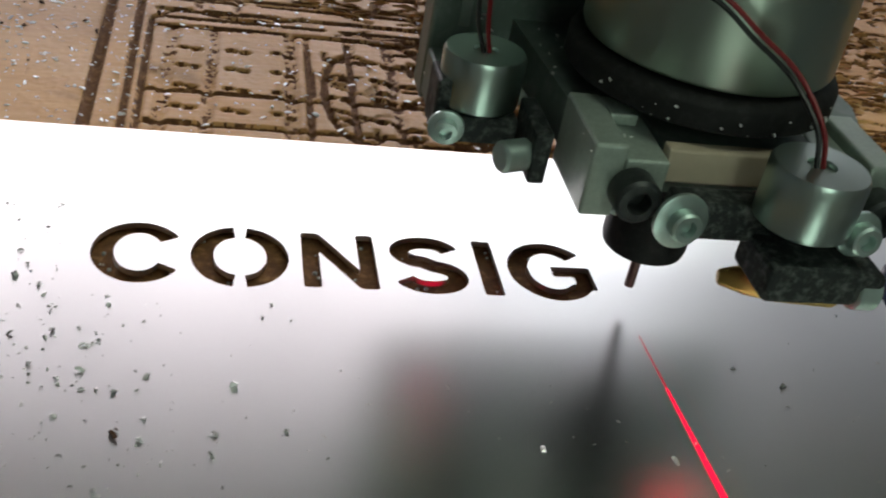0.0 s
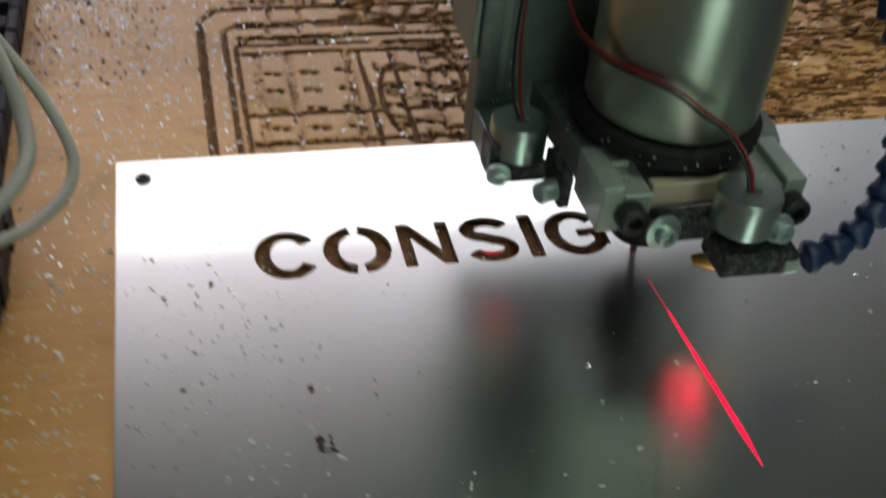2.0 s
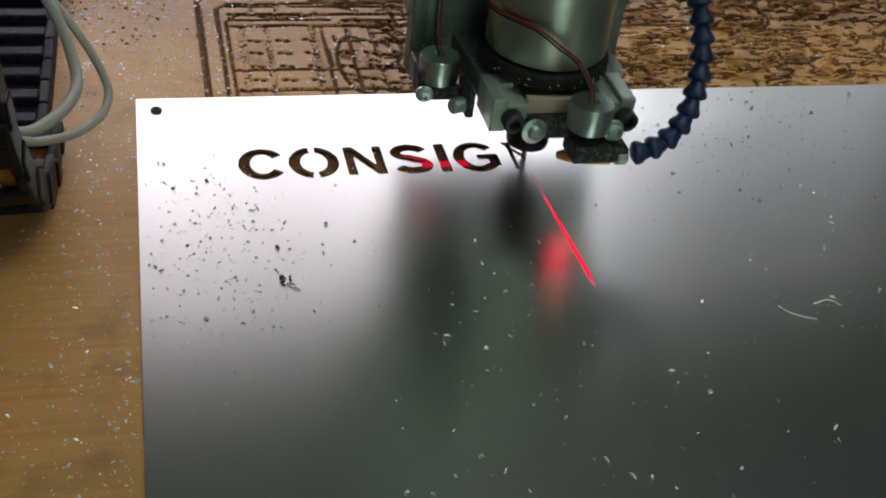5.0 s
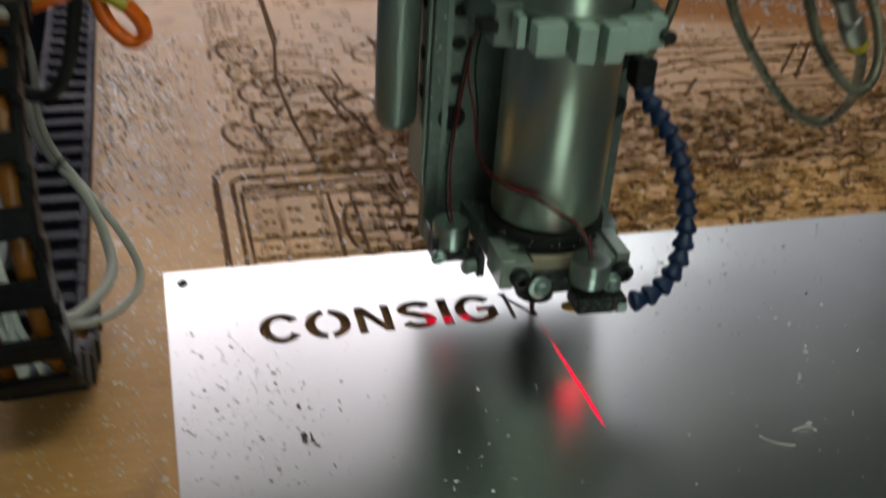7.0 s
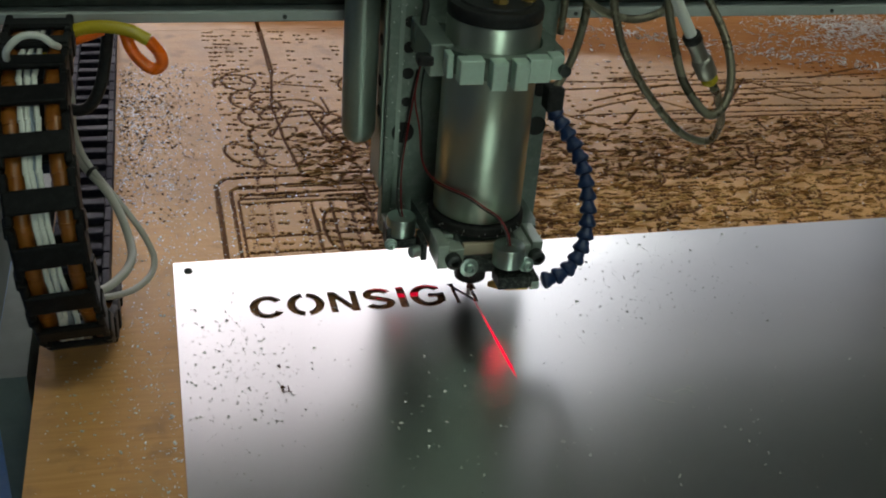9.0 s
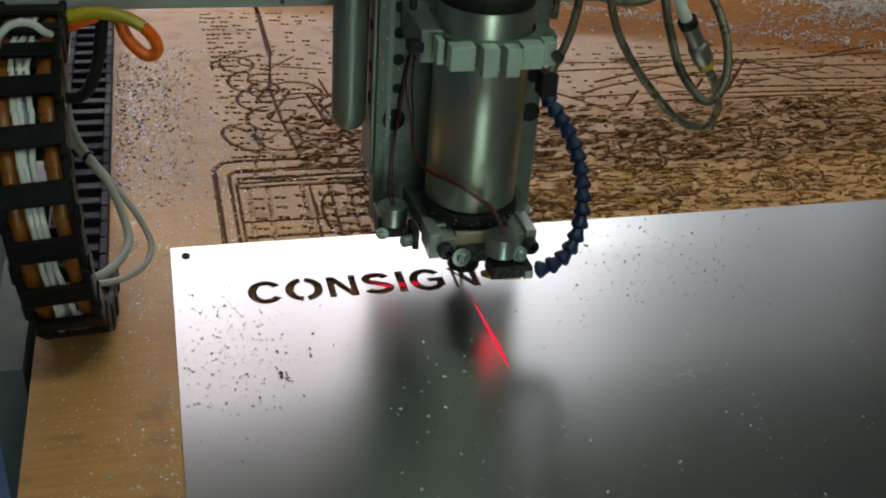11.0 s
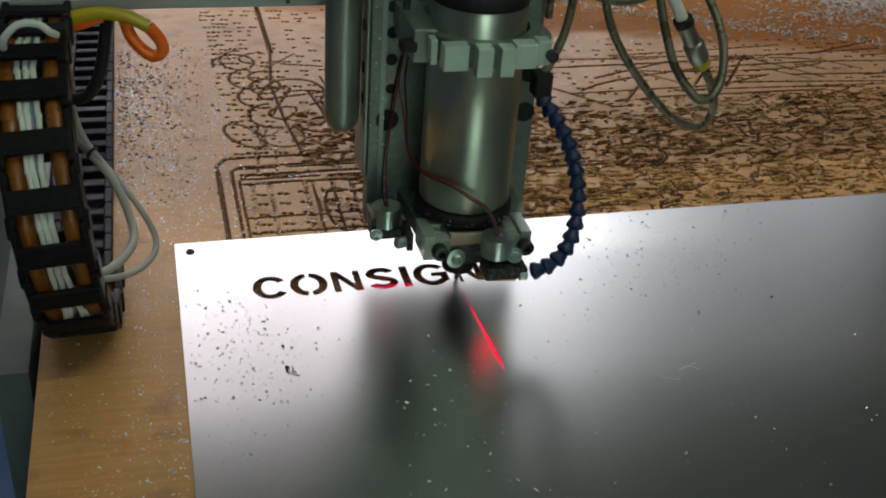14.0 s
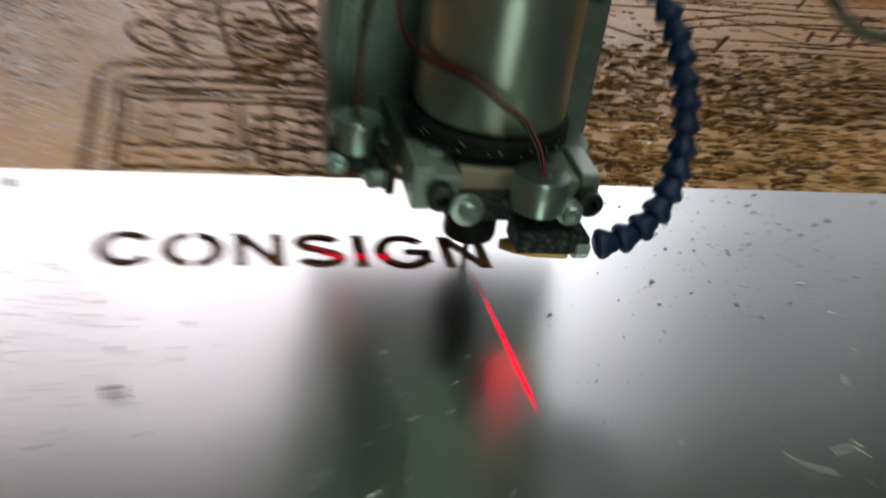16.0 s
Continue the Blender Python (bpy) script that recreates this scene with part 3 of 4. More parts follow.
# ---- swarf ----
def swarf(name, label, spots, size, material, thin=0.25, lift=0.0, seed=3, spread=3.15, slim=1.0, tilt=0.5, bend=1.0):
    """Small bent flakes, in one mesh, lying on a surface at the spots."""
    rng = random.Random(seed)
    bm = B()
    for x, y, z in spots:
        s = size * rng.choice((0.35, 0.5, 0.6, 0.8, 1.0, 1.5)) * rng.uniform(0.7, 1.2)
        m = Matrix.Translation((x, y, z + lift + 0.15 * s)) @ Euler((rng.uniform(-tilt, tilt), rng.uniform(-tilt, tilt) * min(1.0, spread), rng.uniform(-spread, spread))).to_matrix().to_4x4()
        w = s * slim * rng.uniform(0.3, 0.7)
        curl = rng.uniform(0.1, 0.5) * s * slim * bend
        pts = [(-s / 2, -w / 2, 0), (0, -w / 2 * rng.uniform(0.6, 1.2), curl), (s / 2, -w / 3, 0.2 * curl), (s / 2, w / 3, 0.1 * curl), (0, w / 2, curl * rng.uniform(0.6, 1.1)), (-s / 2, w / 2 * rng.uniform(0.3, 1), 0)]
        up = [bm.verts.new(m @ Vector(p)) for p in pts]
        dn = [bm.verts.new(m @ Vector((p[0], p[1], p[2] - thin * w))) for p in pts]
        for ring in (up, dn[::-1]):
            bm.faces.new(ring)
        for k in range(6):
            bm.faces.new((up[k], dn[k], dn[(k + 1) % 6], up[(k + 1) % 6]))
    ob = part(name, bm, material)
    return tagged(ob, label, "metal chips", kind="stuff")


rng = random.Random(11)
spots = []
for _ in range(560):
    x, y = rng.gauss(0.042, 0.030), rng.gauss(-0.145, 0.058)
    if 0.004 < x < 0.2 and -0.33 < y < -0.03 and not (y > -0.1 and x > 0.05):
        spots.append((x, y, 0))
for _ in range(460):
    x, y = rng.gauss(0.40, 0.075), rng.gauss(-0.075, 0.05)
    if y < -0.004 and x > 0.27:
        spots.append((x, y, 0))
for _ in range(420):
    spots.append((rng.uniform(0.02, 0.75), rng.uniform(-0.42, -0.12), 0))
swarf("sheet_swarf", "loose aluminium swarf scattered over the sheet", spots, 0.00145, M_CHIP, tilt=0.6)
spots = [(rng.uniform(0.10, 0.42), rng.uniform(-0.36, -0.14), 0) for _ in range(130)]
swarf("bright_swarf", "bright curled aluminium shavings on the sheet", spots, 0.0030, M_WHITE_CHIP, 0.06, seed=5, slim=0.55)
spots = [(0.073 + rng.gauss(0, 0.0016), -0.1846 + rng.gauss(0, 0.0022), 0.0004) for _ in range(16)] + [(0.071 + rng.gauss(0, 0.001), -0.157 + rng.gauss(0, 0.0014), 0.0004) for _ in range(4)]
swarf("swarf_cluster", "small heap of dark chips stuck to the sheet", spots, 0.0022, M_CRUMB, seed=8)
spots = []
for _ in range(3600):
    x, y = rng.gauss(-0.01, 0.045), rng.uniform(-0.33, 0.46)
    if -0.095 < x < (-0.002 if y < 0 else 0.13):
        spots.append((x, y, BOARD_Z))
for _ in range(1900):
    x, y = -0.048 + abs(rng.gauss(0, 0.035)), rng.triangular(0.0, 0.46, 0.3)
    if x < (-0.002 if y < 0 else 0.13):
        spots.append((x, y, BOARD_Z))
for _ in range(2600):
    x = 0.05 + 0.95 * rng.random() ** 1.6
    spots.append((x, rng.uniform(0.004, 0.45), BOARD_Z + 0.0004))
swarf("board_swarf", "aluminium swarf strewn over the plywood board, its glints put into pale colour", spots, 0.0016, M_GLINT, seed=9, tilt=0.30, bend=0.3)
spots = []
for _ in range(1500):
    x, y = -0.046 + abs(rng.gauss(0, 0.045)), rng.triangular(0.05, 0.5, 0.34)
    if x < 0.12:
        spots.append((x, y, BOARD_Z))
swarf("wood_crumbs", "dark brown wood crumbs strewn beside the lying chain", spots, 0.0017, M_CRUMB, 0.6, seed=17)["category"] = "wood chips"
spots = []
for _ in range(4200):
    x, y = rng.gauss(1.04, 0.10), rng.gauss(0.535, 0.045)
    if x > 0.82 and y > 0.43 and rng.random() < 0.3 + 0.7 * (math.sin(31 * x + 9 * y) * math.sin(47 * y - 9 * x) > -0.2):
        spots.append((x, y, BOARD_Z + rng.uniform(0, 0.002)))
for _ in range(900):
    x = rng.uniform(0.5, 1.1)
    spots.append((x, 0.53 - (x - 0.62) * 0.46 + rng.gauss(0, 0.012) + abs(rng.gauss(0, 0.02)), BOARD_Z))
for _ in range(500):
    spots.append((rng.uniform(0.35, 1.2), rng.uniform(0.42, 0.66), BOARD_Z))
swarf("white_shavings", "white plastic shavings left on the far part of the board", spots, 0.0062, M_WHITE_CHIP, 0.15, seed=12, slim=0.4, tilt=0.3)
spots = []
for _ in range(9500):
    x, y = rng.uniform(0.13, 1.25), rng.uniform(0.004, 0.25)
    if x > 0.2 or y > 0.13:
        spots.append((x, y, BOARD_Z - rng.uniform(0.0002, 0.0016)))
swarf("wood_splinters", "pale and brown wood splinters torn out of the carved board", spots, 0.0078, M_SPLINTER, 0.5, seed=14, spread=0.33, slim=0.30)["category"] = "wood chips"
bm = B()
for pts in ([(0.335, -0.232, 0.001), (0.338, -0.239, 0.0022), (0.345, -0.243, 0.002), (0.352, -0.244, 0.001)], [(0.357, -0.232, 0.0008), (0.366, -0.231, 0.002), (0.372, -0.235, 0.001)]):
    hose(bm, pts, 0.0004, 5, 5)
tagged(part("curled_shaving", bm, M_WHITE_CHIP), "thin curled bright shavings lying on the sheet", "metal chips", kind="stuff")
bm = B()
rl = random.Random(4)
for slot in range(6):
    for _ in range(9):
        s = rl.uniform(0.0006, 0.0016)
        x, y = LETTER_X[slot] + rl.uniform(0.07, 0.62) * EM, BASE_Y + rl.uniform(0.02, 0.7) * EM
        bmesh.ops.create_icosphere(bm, subdivisions=1, radius=s / 2, matrix=Matrix.Translation((x, y, -0.0038)))
tagged(part("letter_dust", bm, M_CHIP), "crumbs of metal lying in the milled letters", "metal chips", kind="stuff")


# ---- the milling head; its origin is the cutter's tip ----
REST = (0.2248, -0.0635, 0.0)
HEAD_THINGS, GANTRY_THINGS = [], []
SX = -0.0015   # the spindle's axis


def head_thing(name, label, category, group=""):
    ob = thing(name, label, category, group, at=REST)
    HEAD_THINGS.append(ob)
    return ob


def gantry_thing(name, label, category, group=""):
    ob = thing(name, label, category, group)
    GANTRY_THINGS.append(ob)
    return ob


def bored(bm, x, y, z, r, axis=(0, -1, 0)):
    """A bore: a shallow ring with a sunken middle, its shade put into near-black colour."""
    return turned(bm, [(r * 1.12, 0), (r * 1.12, 0.0004), (r, 0.0005), (r * 0.9, 0.0002)], (x, y, z), axis, 18)


spindle = head_thing("spindle_motor", "round stainless steel milling spindle with black cap and collet, pointing down", "spindle")
part("motor_body", turned(B(), [(0.030, 0.0795), (0.0348, 0.0805), (0.0354, 0.0815), (0.0354, 0.237), (0.0344, 0.2385)], (SX, 0, 0), seg=72), M_SPINDLE, spindle, smooth=True)
part("lower_band", turned(B(), [(0.028, 0.0695), (0.0372, 0.0700), (0.0382, 0.0708), (0.0382, 0.0765), (0.0374, 0.0778), (0.0345, 0.0790), (0.028, 0.0794)], (SX, 0, 0), seg=64), M_RUBBER, spindle, "black rubber band at the foot", smooth=True)
cap = part("top_cap", turned(B(), [(0.030, 0.2385), (0.0350, 0.2387), (0.0356, 0.2395), (0.0356, 0.2475), (0.0346, 0.249), (0.028, 0.2495), (0.027, 0.251), (0.0, 0.251)], (SX, 0, 0), seg=56), M_BLACK, spindle, "black plastic cap", smooth=True)
for x, y in ((-0.002, -0.012), (0.021, -0.006)):
    bm = turned(B(), [(0.0052, 0.2505), (0.0058, 0.251), (0.0058, 0.2585), (0.0048, 0.2592), (0.0040, 0.2600), (0.0040, 0.272), (0.0045, 0.2725), (0.0045, 0.29)], (x, y, 0), seg=6)
    part("brass_fitting", bm, M_BRASS, spindle, "brass coolant fitting")
bm = turned(B(), [(0.005, 0.0110), (0.0108, 0.0110), (0.0128, 0.0122), (0.0133, 0.0142), (0.0133, 0.0275), (0.0120, 0.030), (0.011, 0.066)], (SX, 0, 0), seg=40)
part("collet_nut", bm, M_BLACK, spindle, smooth=True)
bm = turned(B(), [(0.00150, -0.0044), (0.0016, -0.0040), (0.0016, 0.006), (0.00155, 0.007), (0.0016, 0.0115)], (SX, 0, 0), seg=20)
part("cutter", bm, M_CARBIDE, spindle, "thin reddish carbide end mill", smooth=True)

clamp = head_thing("spindle_clamp", "pale milled aluminium clamp ring round the spindle", "clamp")
bm = B()
seg = 48
inner, outer = 0.0362, 0.0455
for z0, z1 in ((0.2035, 0.2205),):
    loops = []
    for r, z in ((inner, z0), (outer, z0), (outer, z1), (inner, z1)):
        loops.append([bm.verts.new((r * math.cos(2 * math.pi * k / seg), r * math.sin(2 * math.pi * k / seg), z)) for k in range(seg)])
    for a, b in zip(loops, loops[1:] + loops[:1]):
        for k in range(seg):
            bm.faces.new((a[k], a[(k + 1) % seg], b[(k + 1) % seg], b[k]))
# shade on the ring and between its lugs is put into the darker grey
part("clamp_ring", bm, M_PLATE, clamp)
for x0, x1, y0, z0 in ((-0.0450, -0.0400, -0.036, 0.2035), (-0.0387, -0.0209, -0.049, 0.2035), (-0.0165, -0.0050, -0.0545, 0.2005), (0.0, 0.0105, -0.0555, 0.2005), (0.0125, 0.0285, -0.049, 0.2035), (0.0300, 0.0400, -0.044, 0.2035)):
    part("clamp_lug", box(B(), (x0, y0, z0), (x1, y0 + 0.012, 0.2215), 0.0009), M_CLAMP, clamp)
part("clamp_block", box(B(), (-0.053, -0.018, 0.198), (-0.036, 0.044, 0.2225), 0.001), M_CAST, clamp)
part("clamp_block", box(B(), (0.036, -0.026, 0.2035), (0.0465, 0.0435, 0.2195), 0.001), M_CAST, clamp)
part("clamp_back", box(B(), (-0.054, 0.030, 0.205), (0.0465, 0.0435, 0.2222), 0.001), M_PLATE, clamp)
part("clamp_screw", turned(B(), [(0.0035, 0), (0.0042, 0.0006), (0.0042, 0.006), (0.0025, 0.0064)], (0.0395, -0.0442, 0.212), (0, -1, 0), 16), M_DARK_STEEL, clamp)
part("clamp_knob", box(B(), (-0.062, -0.02, 0.206), (-0.050, -0.008, 0.214), 0.002), M_BLACK, clamp, "black knob")

carriage = head_thing("spindle_carriage", "grey drilled steel carriage plate behind the spindle", "machine carriage")
part("carriage_plate", box(B(), (-0.0705, 0.044, 0.034), (0.066, 0.058, 0.40), 0.0012), M_PLATE, carriage)
part("carriage_web", box(B(), (-0.062, 0.0435, 0.06), (-0.0585, 0.0445, 0.40)), M_CAST, carriage)
for z in (0.152, 0.176, 0.1975, 0.218, 0.2405, 0.264, 0.29):
    part("screw_bore", bored(B(), -0.054, 0.044, z, 0.0042 if z > 0.16 else 0.0036), M_HOLE, carriage)
part("screw_bore", bored(B(), -0.0555, 0.044, 0.1255, 0.0082), M_HOLE, carriage)
part("screw_bore", bored(B(), 0.058, 0.044, 0.127, 0.0075), M_HOLE, carriage)
part("screw_bore", bored(B(), 0.0585, 0.044, 0.16, 0.0062), M_HOLE, carriage)
part("screw_bore", bored(B(), 0.0585, 0.044, 0.238, 0.004), M_HOLE, carriage)
part("side_plate", box(B(), (-0.0735, 0.046, 0.075), (-0.0708, 0.083, 0.40), 0.0008), M_CAST, carriage)
for z in (0.14, 0.166, 0.2, 0.235, 0.27):
    part("side_bore", bored(B(), -0.0735, 0.056, z, 0.0045, (-1, 0, 0)), M_HOLE, carriage)
bm = turned(B(), [(0.002, 0.112), (0.009, 0.1135), (0.0125, 0.118), (0.0138, 0.124), (0.0138, 0.238), (0.0130, 0.239)], (-0.0885, 0.062, 0), seg=36)
part("guide_post", bm, M_CAST, carriage, "smooth round aluminium post", smooth=True)
bm = turned(B(), [(0.0138, 0.2395), (0.0225, 0.2405), (0.0235, 0.242), (0.0235, 0.2515), (0.022, 0.253), (0.0145, 0.2535), (0.014, 0.40)], (-0.0885, 0.062, 0), seg=36)
part("post_collar", bm, M_BLACK, carriage, smooth=True)
part("slide_block", box(B(), (-0.070, 0.0585, 0.10), (0.064, 0.083, 0.40), 0.002), M_PLATE, carriage)

bracket = head_thing("laser_bracket", "dusty grey aluminium bracket plate round the collet", "bracket")
outline = [(-0.0450, 0.044), (-0.0405, -0.0118), (-0.0212, -0.0118), (-0.0205, -0.0330), (0.0240, -0.0330), (0.0252, -0.0118), (0.0470, -0.0118), (0.0505, 0.0), (0.0505, 0.044)]
part("base_plate", prism(B(), outline, 0.0500, 0.0640), M_PLATE, bracket)
bm = box(B(), (-0.0420, -0.0412, 0.0462), (-0.0330, -0.0120, 0.0672), 0.0009)
part("front_lug", bm, M_LUG, bracket, "worn pale aluminium lug")
part("lug_step", box(B(), (-0.0328, -0.0410, 0.0464), (-0.0210, -0.0122, 0.0632), 0.0007), M_LUG, bracket)
part("lug_cap", box(B(), (-0.0328, -0.0230, 0.0634), (-0.0250, -0.0124, 0.0668), 0.0006), M_LUG, bracket)
part("front_lug", box(B(), (0.0340, -0.0425, 0.0462), (0.0432, -0.0120, 0.0668), 0.0009), M_LUG, bracket, "worn pale aluminium lug")
part("lug_step", box(B(), (0.0250, -0.0420, 0.0464), (0.0338, -0.0122, 0.0640), 0.0007), M_LUG, bracket)
part("spacer", box(B(), (-0.0208, -0.0385, 0.0560), (0.0248, -0.0332, 0.0655), 0.0006), M_BEIGE, bracket, "pale wooden spacer strip")
for x, y in ((-0.0302, -0.041), (0.0375, -0.0425)):
    part("hex_screw", turned(B(), [(0.0055, 0), (0.0062, 0.0008), (0.0062, 0.0075), (0.0052, 0.0085), (0.0032, 0.0086), (0.0030, 0.004), (0.0001, 0.004)], (x, y, 0.0555), (0, -1, 0), 20), M_DARK_STEEL, bracket, "black socket screw", smooth=True)
part("rear_web", box(B(), (-0.070, 0.02, 0.036), (-0.046, 0.046, 0.052), 0.001), M_PLATE, bracket)


def laser_module(name_at, r, tall):
    """A small turned laser with its arm, screws and wires; name_at is the middle of its lower face."""
    ob = head_thing("laser_module", "small silver line laser with red and black wires", "laser", "line lasers")
    x, y, z = name_at
    part("laser_body", turned(B(), [(r * 0.86, 0), (r * 0.93, 0.0007), (r, 0.0012), (r, tall - 0.0012), (r * 0.95, tall), (r * 0.3, tall + 0.0001), (r * 0.28, tall - 0.001), (0.0001, tall - 0.001)], (x, y, z), seg=48), M_LASER_BODY, ob, smooth=True)
    return ob


front_laser = laser_module((0.0105, -0.0555, 0.0565), 0.0125, 0.0168)
for lo, hi in (((-0.0205, -0.0515, 0.0470), (0.020, -0.0415, 0.0575)), ((0.0010, -0.0670, 0.0395), (0.0270, -0.0470, 0.0500)), ((0.0274, -0.0650, 0.0385), (0.0350, -0.0430, 0.0475))):
    part("arm_block", box(B(), lo, hi, 0.0014), M_BRACKET, front_laser, "black block crusted with chips")
part("laser_lens", box(B(), (0.0096, -0.0620, 0.0386), (0.0114, -0.0490, 0.0394), 0.0003), M_RED, front_laser, "glowing red lens slot")
for x, y, z, r in ((-0.0195, -0.0515, 0.0530, 0.0075), (0.0240, -0.0600, 0.0575, 0.0062)):
    screw = part("washer", turned(B(), [(r, 0), (r, 0.0012), (r * 0.93, 0.0015)], (x, y, z), (0.1, -1, 0.1), 28), M_SCREW, front_laser, smooth=True)
    part("screw_head", turned(B(), [(0.0038, 0), (0.0042, 0.0004), (0.0042, 0.0036), (0.0036, 0.0042), (0.0022, 0.0042), (0.0021, 0.0018), (0.0001, 0.0018)], (x, y - 0.0014, z), (0.1, -1, 0.1), 20), M_SCREW, screw, smooth=True)

side_laser = laser_module((-0.0605, 0.0105, 0.0510), 0.0120, 0.0162)
for lo, hi in (((-0.0685, 0.0000, 0.0425), (-0.0495, 0.0110, 0.0509)), ((-0.0740, 0.0030, 0.0430), (-0.0690, 0.0170, 0.0600)), ((-0.0490, -0.0165, 0.0400), (-0.0440, 0.0060, 0.0560))):
    part("arm_block", box(B(), lo, hi, 0.001), M_BRACKET, side_laser, "black block crusted with chips")
part("laser_lens", box(B(), (-0.0640, 0.0040, 0.0413), (-0.0570, 0.0065, 0.0424), 0.0003), M_RED_DIM, side_laser, "glowing red lens slot")
screw = part("washer", turned(B(), [(0.0052, 0), (0.0052, 0.0012), (0.0047, 0.0015)], (-0.0705, 0.0000, 0.0475), (-0.2, -1, 0), 24), M_SCREW, side_laser, smooth=True)
part("screw_head", turned(B(), [(0.003, 0), (0.0033, 0.0004), (0.0033, 0.003), (0.0018, 0.0033), (0.0017, 0.0015), (0.0001, 0.0015)], (-0.0707, -0.0014, 0.0475), (-0.2, -1, 0), 18), M_SCREW, screw, smooth=True)
part("thumb_nut", turned(B(), [(0.004, 0), (0.0046, 0.0006), (0.0046, 0.008), (0.0038, 0.009)], (-0.0490, -0.0110, 0.0465), (-1, -0.35, 0), 20), M_SCREW, side_laser, smooth=True)

for colour, shift, owner, pts in (
    (M_RED_WIRE, 0.0, front_laser, [(0.0110, -0.0555, 0.0725), (0.0095, -0.052, 0.081), (0.0045, -0.0420, 0.090), (-0.0077, -0.0390, 0.0985), (-0.0206, -0.0335, 0.1065), (-0.0385, -0.010, 0.1075), (-0.0455, 0.012, 0.114), (-0.048, 0.02, 0.14), (-0.049, 0.036, 0.158), (-0.046, 0.040, 0.18), (-0.040, 0.040, 0.20)]),
    (M_BLACK_WIRE, 0.0016, front_laser, [(0.0092, -0.0555, 0.0725), (0.0080, -0.0515, 0.081), (0.0030, -0.0412, 0.0890), (-0.0085, -0.0385, 0.0968), (-0.0212, -0.0330, 0.1048), (-0.0388, -0.009, 0.1055), (-0.0450, 0.013, 0.113), (-0.0455, 0.022, 0.142), (-0.0445, 0.036, 0.16), (-0.042, 0.040, 0.18), (-0.038, 0.040, 0.20)]),
    (M_RED_WIRE, 0.0, side_laser, [(-0.0595, 0.0105, 0.066), (-0.0600, 0.016, 0.074), (-0.0585, 0.028, 0.09), (-0.0560, 0.036, 0.105), (-0.0535, 0.039, 0.122), (-0.050, 0.0405, 0.150), (-0.0455, 0.041, 0.18)]),
    (M_BLACK_WIRE, 0.0, side_laser, [(-0.0610, 0.0105, 0.066), (-0.0630, 0.017, 0.075), (-0.0610, 0.028, 0.09), (-0.0575, 0.037, 0.106), (-0.0550, 0.0395, 0.122), (-0.0520, 0.041, 0.15), (-0.047, 0.0415, 0.18)]),
):
    part("wire", hose(B(), pts, 0.0007, 7, 6), colour, owner, smooth=True)

power = head_thing("spindle_cable", "black and grey cable running up beside the spindle", "cable")
part("cable", hose(B(), [(-0.047, 0.02, 0.205), (-0.049, 0.025, 0.222), (-0.047, 0.028, 0.238), (-0.050, 0.03, 0.252)], 0.0028, 10), M_BLACK_WIRE, power, smooth=True)
part("cable", hose(B(), [(-0.050, 0.03, 0.252), (-0.050, 0.032, 0.27), (-0.040, 0.034, 0.29), (-0.03, 0.036, 0.33)], 0.0026, 10), M_GREY_CABLE, power, smooth=True)

# jointed air hose
air = head_thing("air_hose", "dark blue jointed air hose curving round to the cutter", "hose")
path = smooth_path([(0.0560, 0.010, 0.158), (0.0650, 0.004, 0.145), (0.0755, -0.013, 0.1265), (0.0795, -0.028, 0.106), (0.0787, -0.041, 0.086), (0.0735, -0.051, 0.068), (0.0640, -0.058, 0.0533), (0.0500, -0.0612, 0.0445), (0.0330, -0.0610, 0.0405)], 24)
beads = [path[0]]
for p in path:
    if (p - beads[-1]).length >= 0.0098:
        beads.append(p)
for k, (a, b) in enumerate(zip(beads, beads[1:])):
    ahead = (b - a).normalized()
    bm = turned(B(), [(0.0038, -0.0008), (0.0046, 0.0), (0.0050, 0.0022), (0.0066, 0.0048), (0.0071, 0.0066), (0.0066, 0.0082), (0.0048, 0.0092), (0.0038, 0.0098)], a, ahead, 18)
    part("hose_joint", bm, M_BLUE, air, smooth=True)
part("hose_clamp", box(B(), (0.0500, 0.004, 0.156), (0.0640, 0.020, 0.176), 0.002), M_BLACK, air)
part("hose_collar", turned(B(), [(0.005, 0), (0.0056, 0.0006), (0.0056, 0.006), (0.005, 0.0066)], (0.0352, -0.0605, 0.0408), (-1, 0, 0), 20), M_SCREW, air, "silver collar", smooth=True)
part("nozzle", turned(B(), [(0.0046, 0.006), (0.0052, 0.007), (0.0052, 0.022), (0.0042, 0.030), (0.0022, 0.037), (0.0016, 0.0375)], (0.0352, -0.0560, 0.0368), (-1, 0.25, -0.10), 18), M_BRASS, air, "worn brass nozzle", smooth=True)

rs = random.Random(31)
bm = B()
for k in range(230):
    if k < 150:
        p = (rs.uniform(-0.043, 0.049), rs.uniform(-0.04, 0.04), 0.0644)
        if math.hypot(p[0], p[1]) < 0.041:
            continue
    elif k < 170:
        a = rs.uniform(3.5, 5.9)
        p = (SX + 0.0385 * math.cos(a), 0.0385 * math.sin(a), rs.uniform(0.0705, 0.076))
    else:
        p = (rs.uniform(-0.07, -0.05), 0.0437, rs.uniform(0.04, 0.25))
    s = rs.uniform(0.0003, 0.0010)
    bmesh.ops.create_icosphere(bm, subdivisions=1, radius=s, matrix=Matrix.Translation(p) @ Euler((rs.random(), rs.random(), rs.random())).to_matrix().to_4x4() @ Matrix.Diagonal((1, rs.uniform(0.3, 0.8), 0.4, 1)))
stuck = part("stuck_chips", bm, M_CHIP, bracket, "pale chips stuck to the oily bracket")
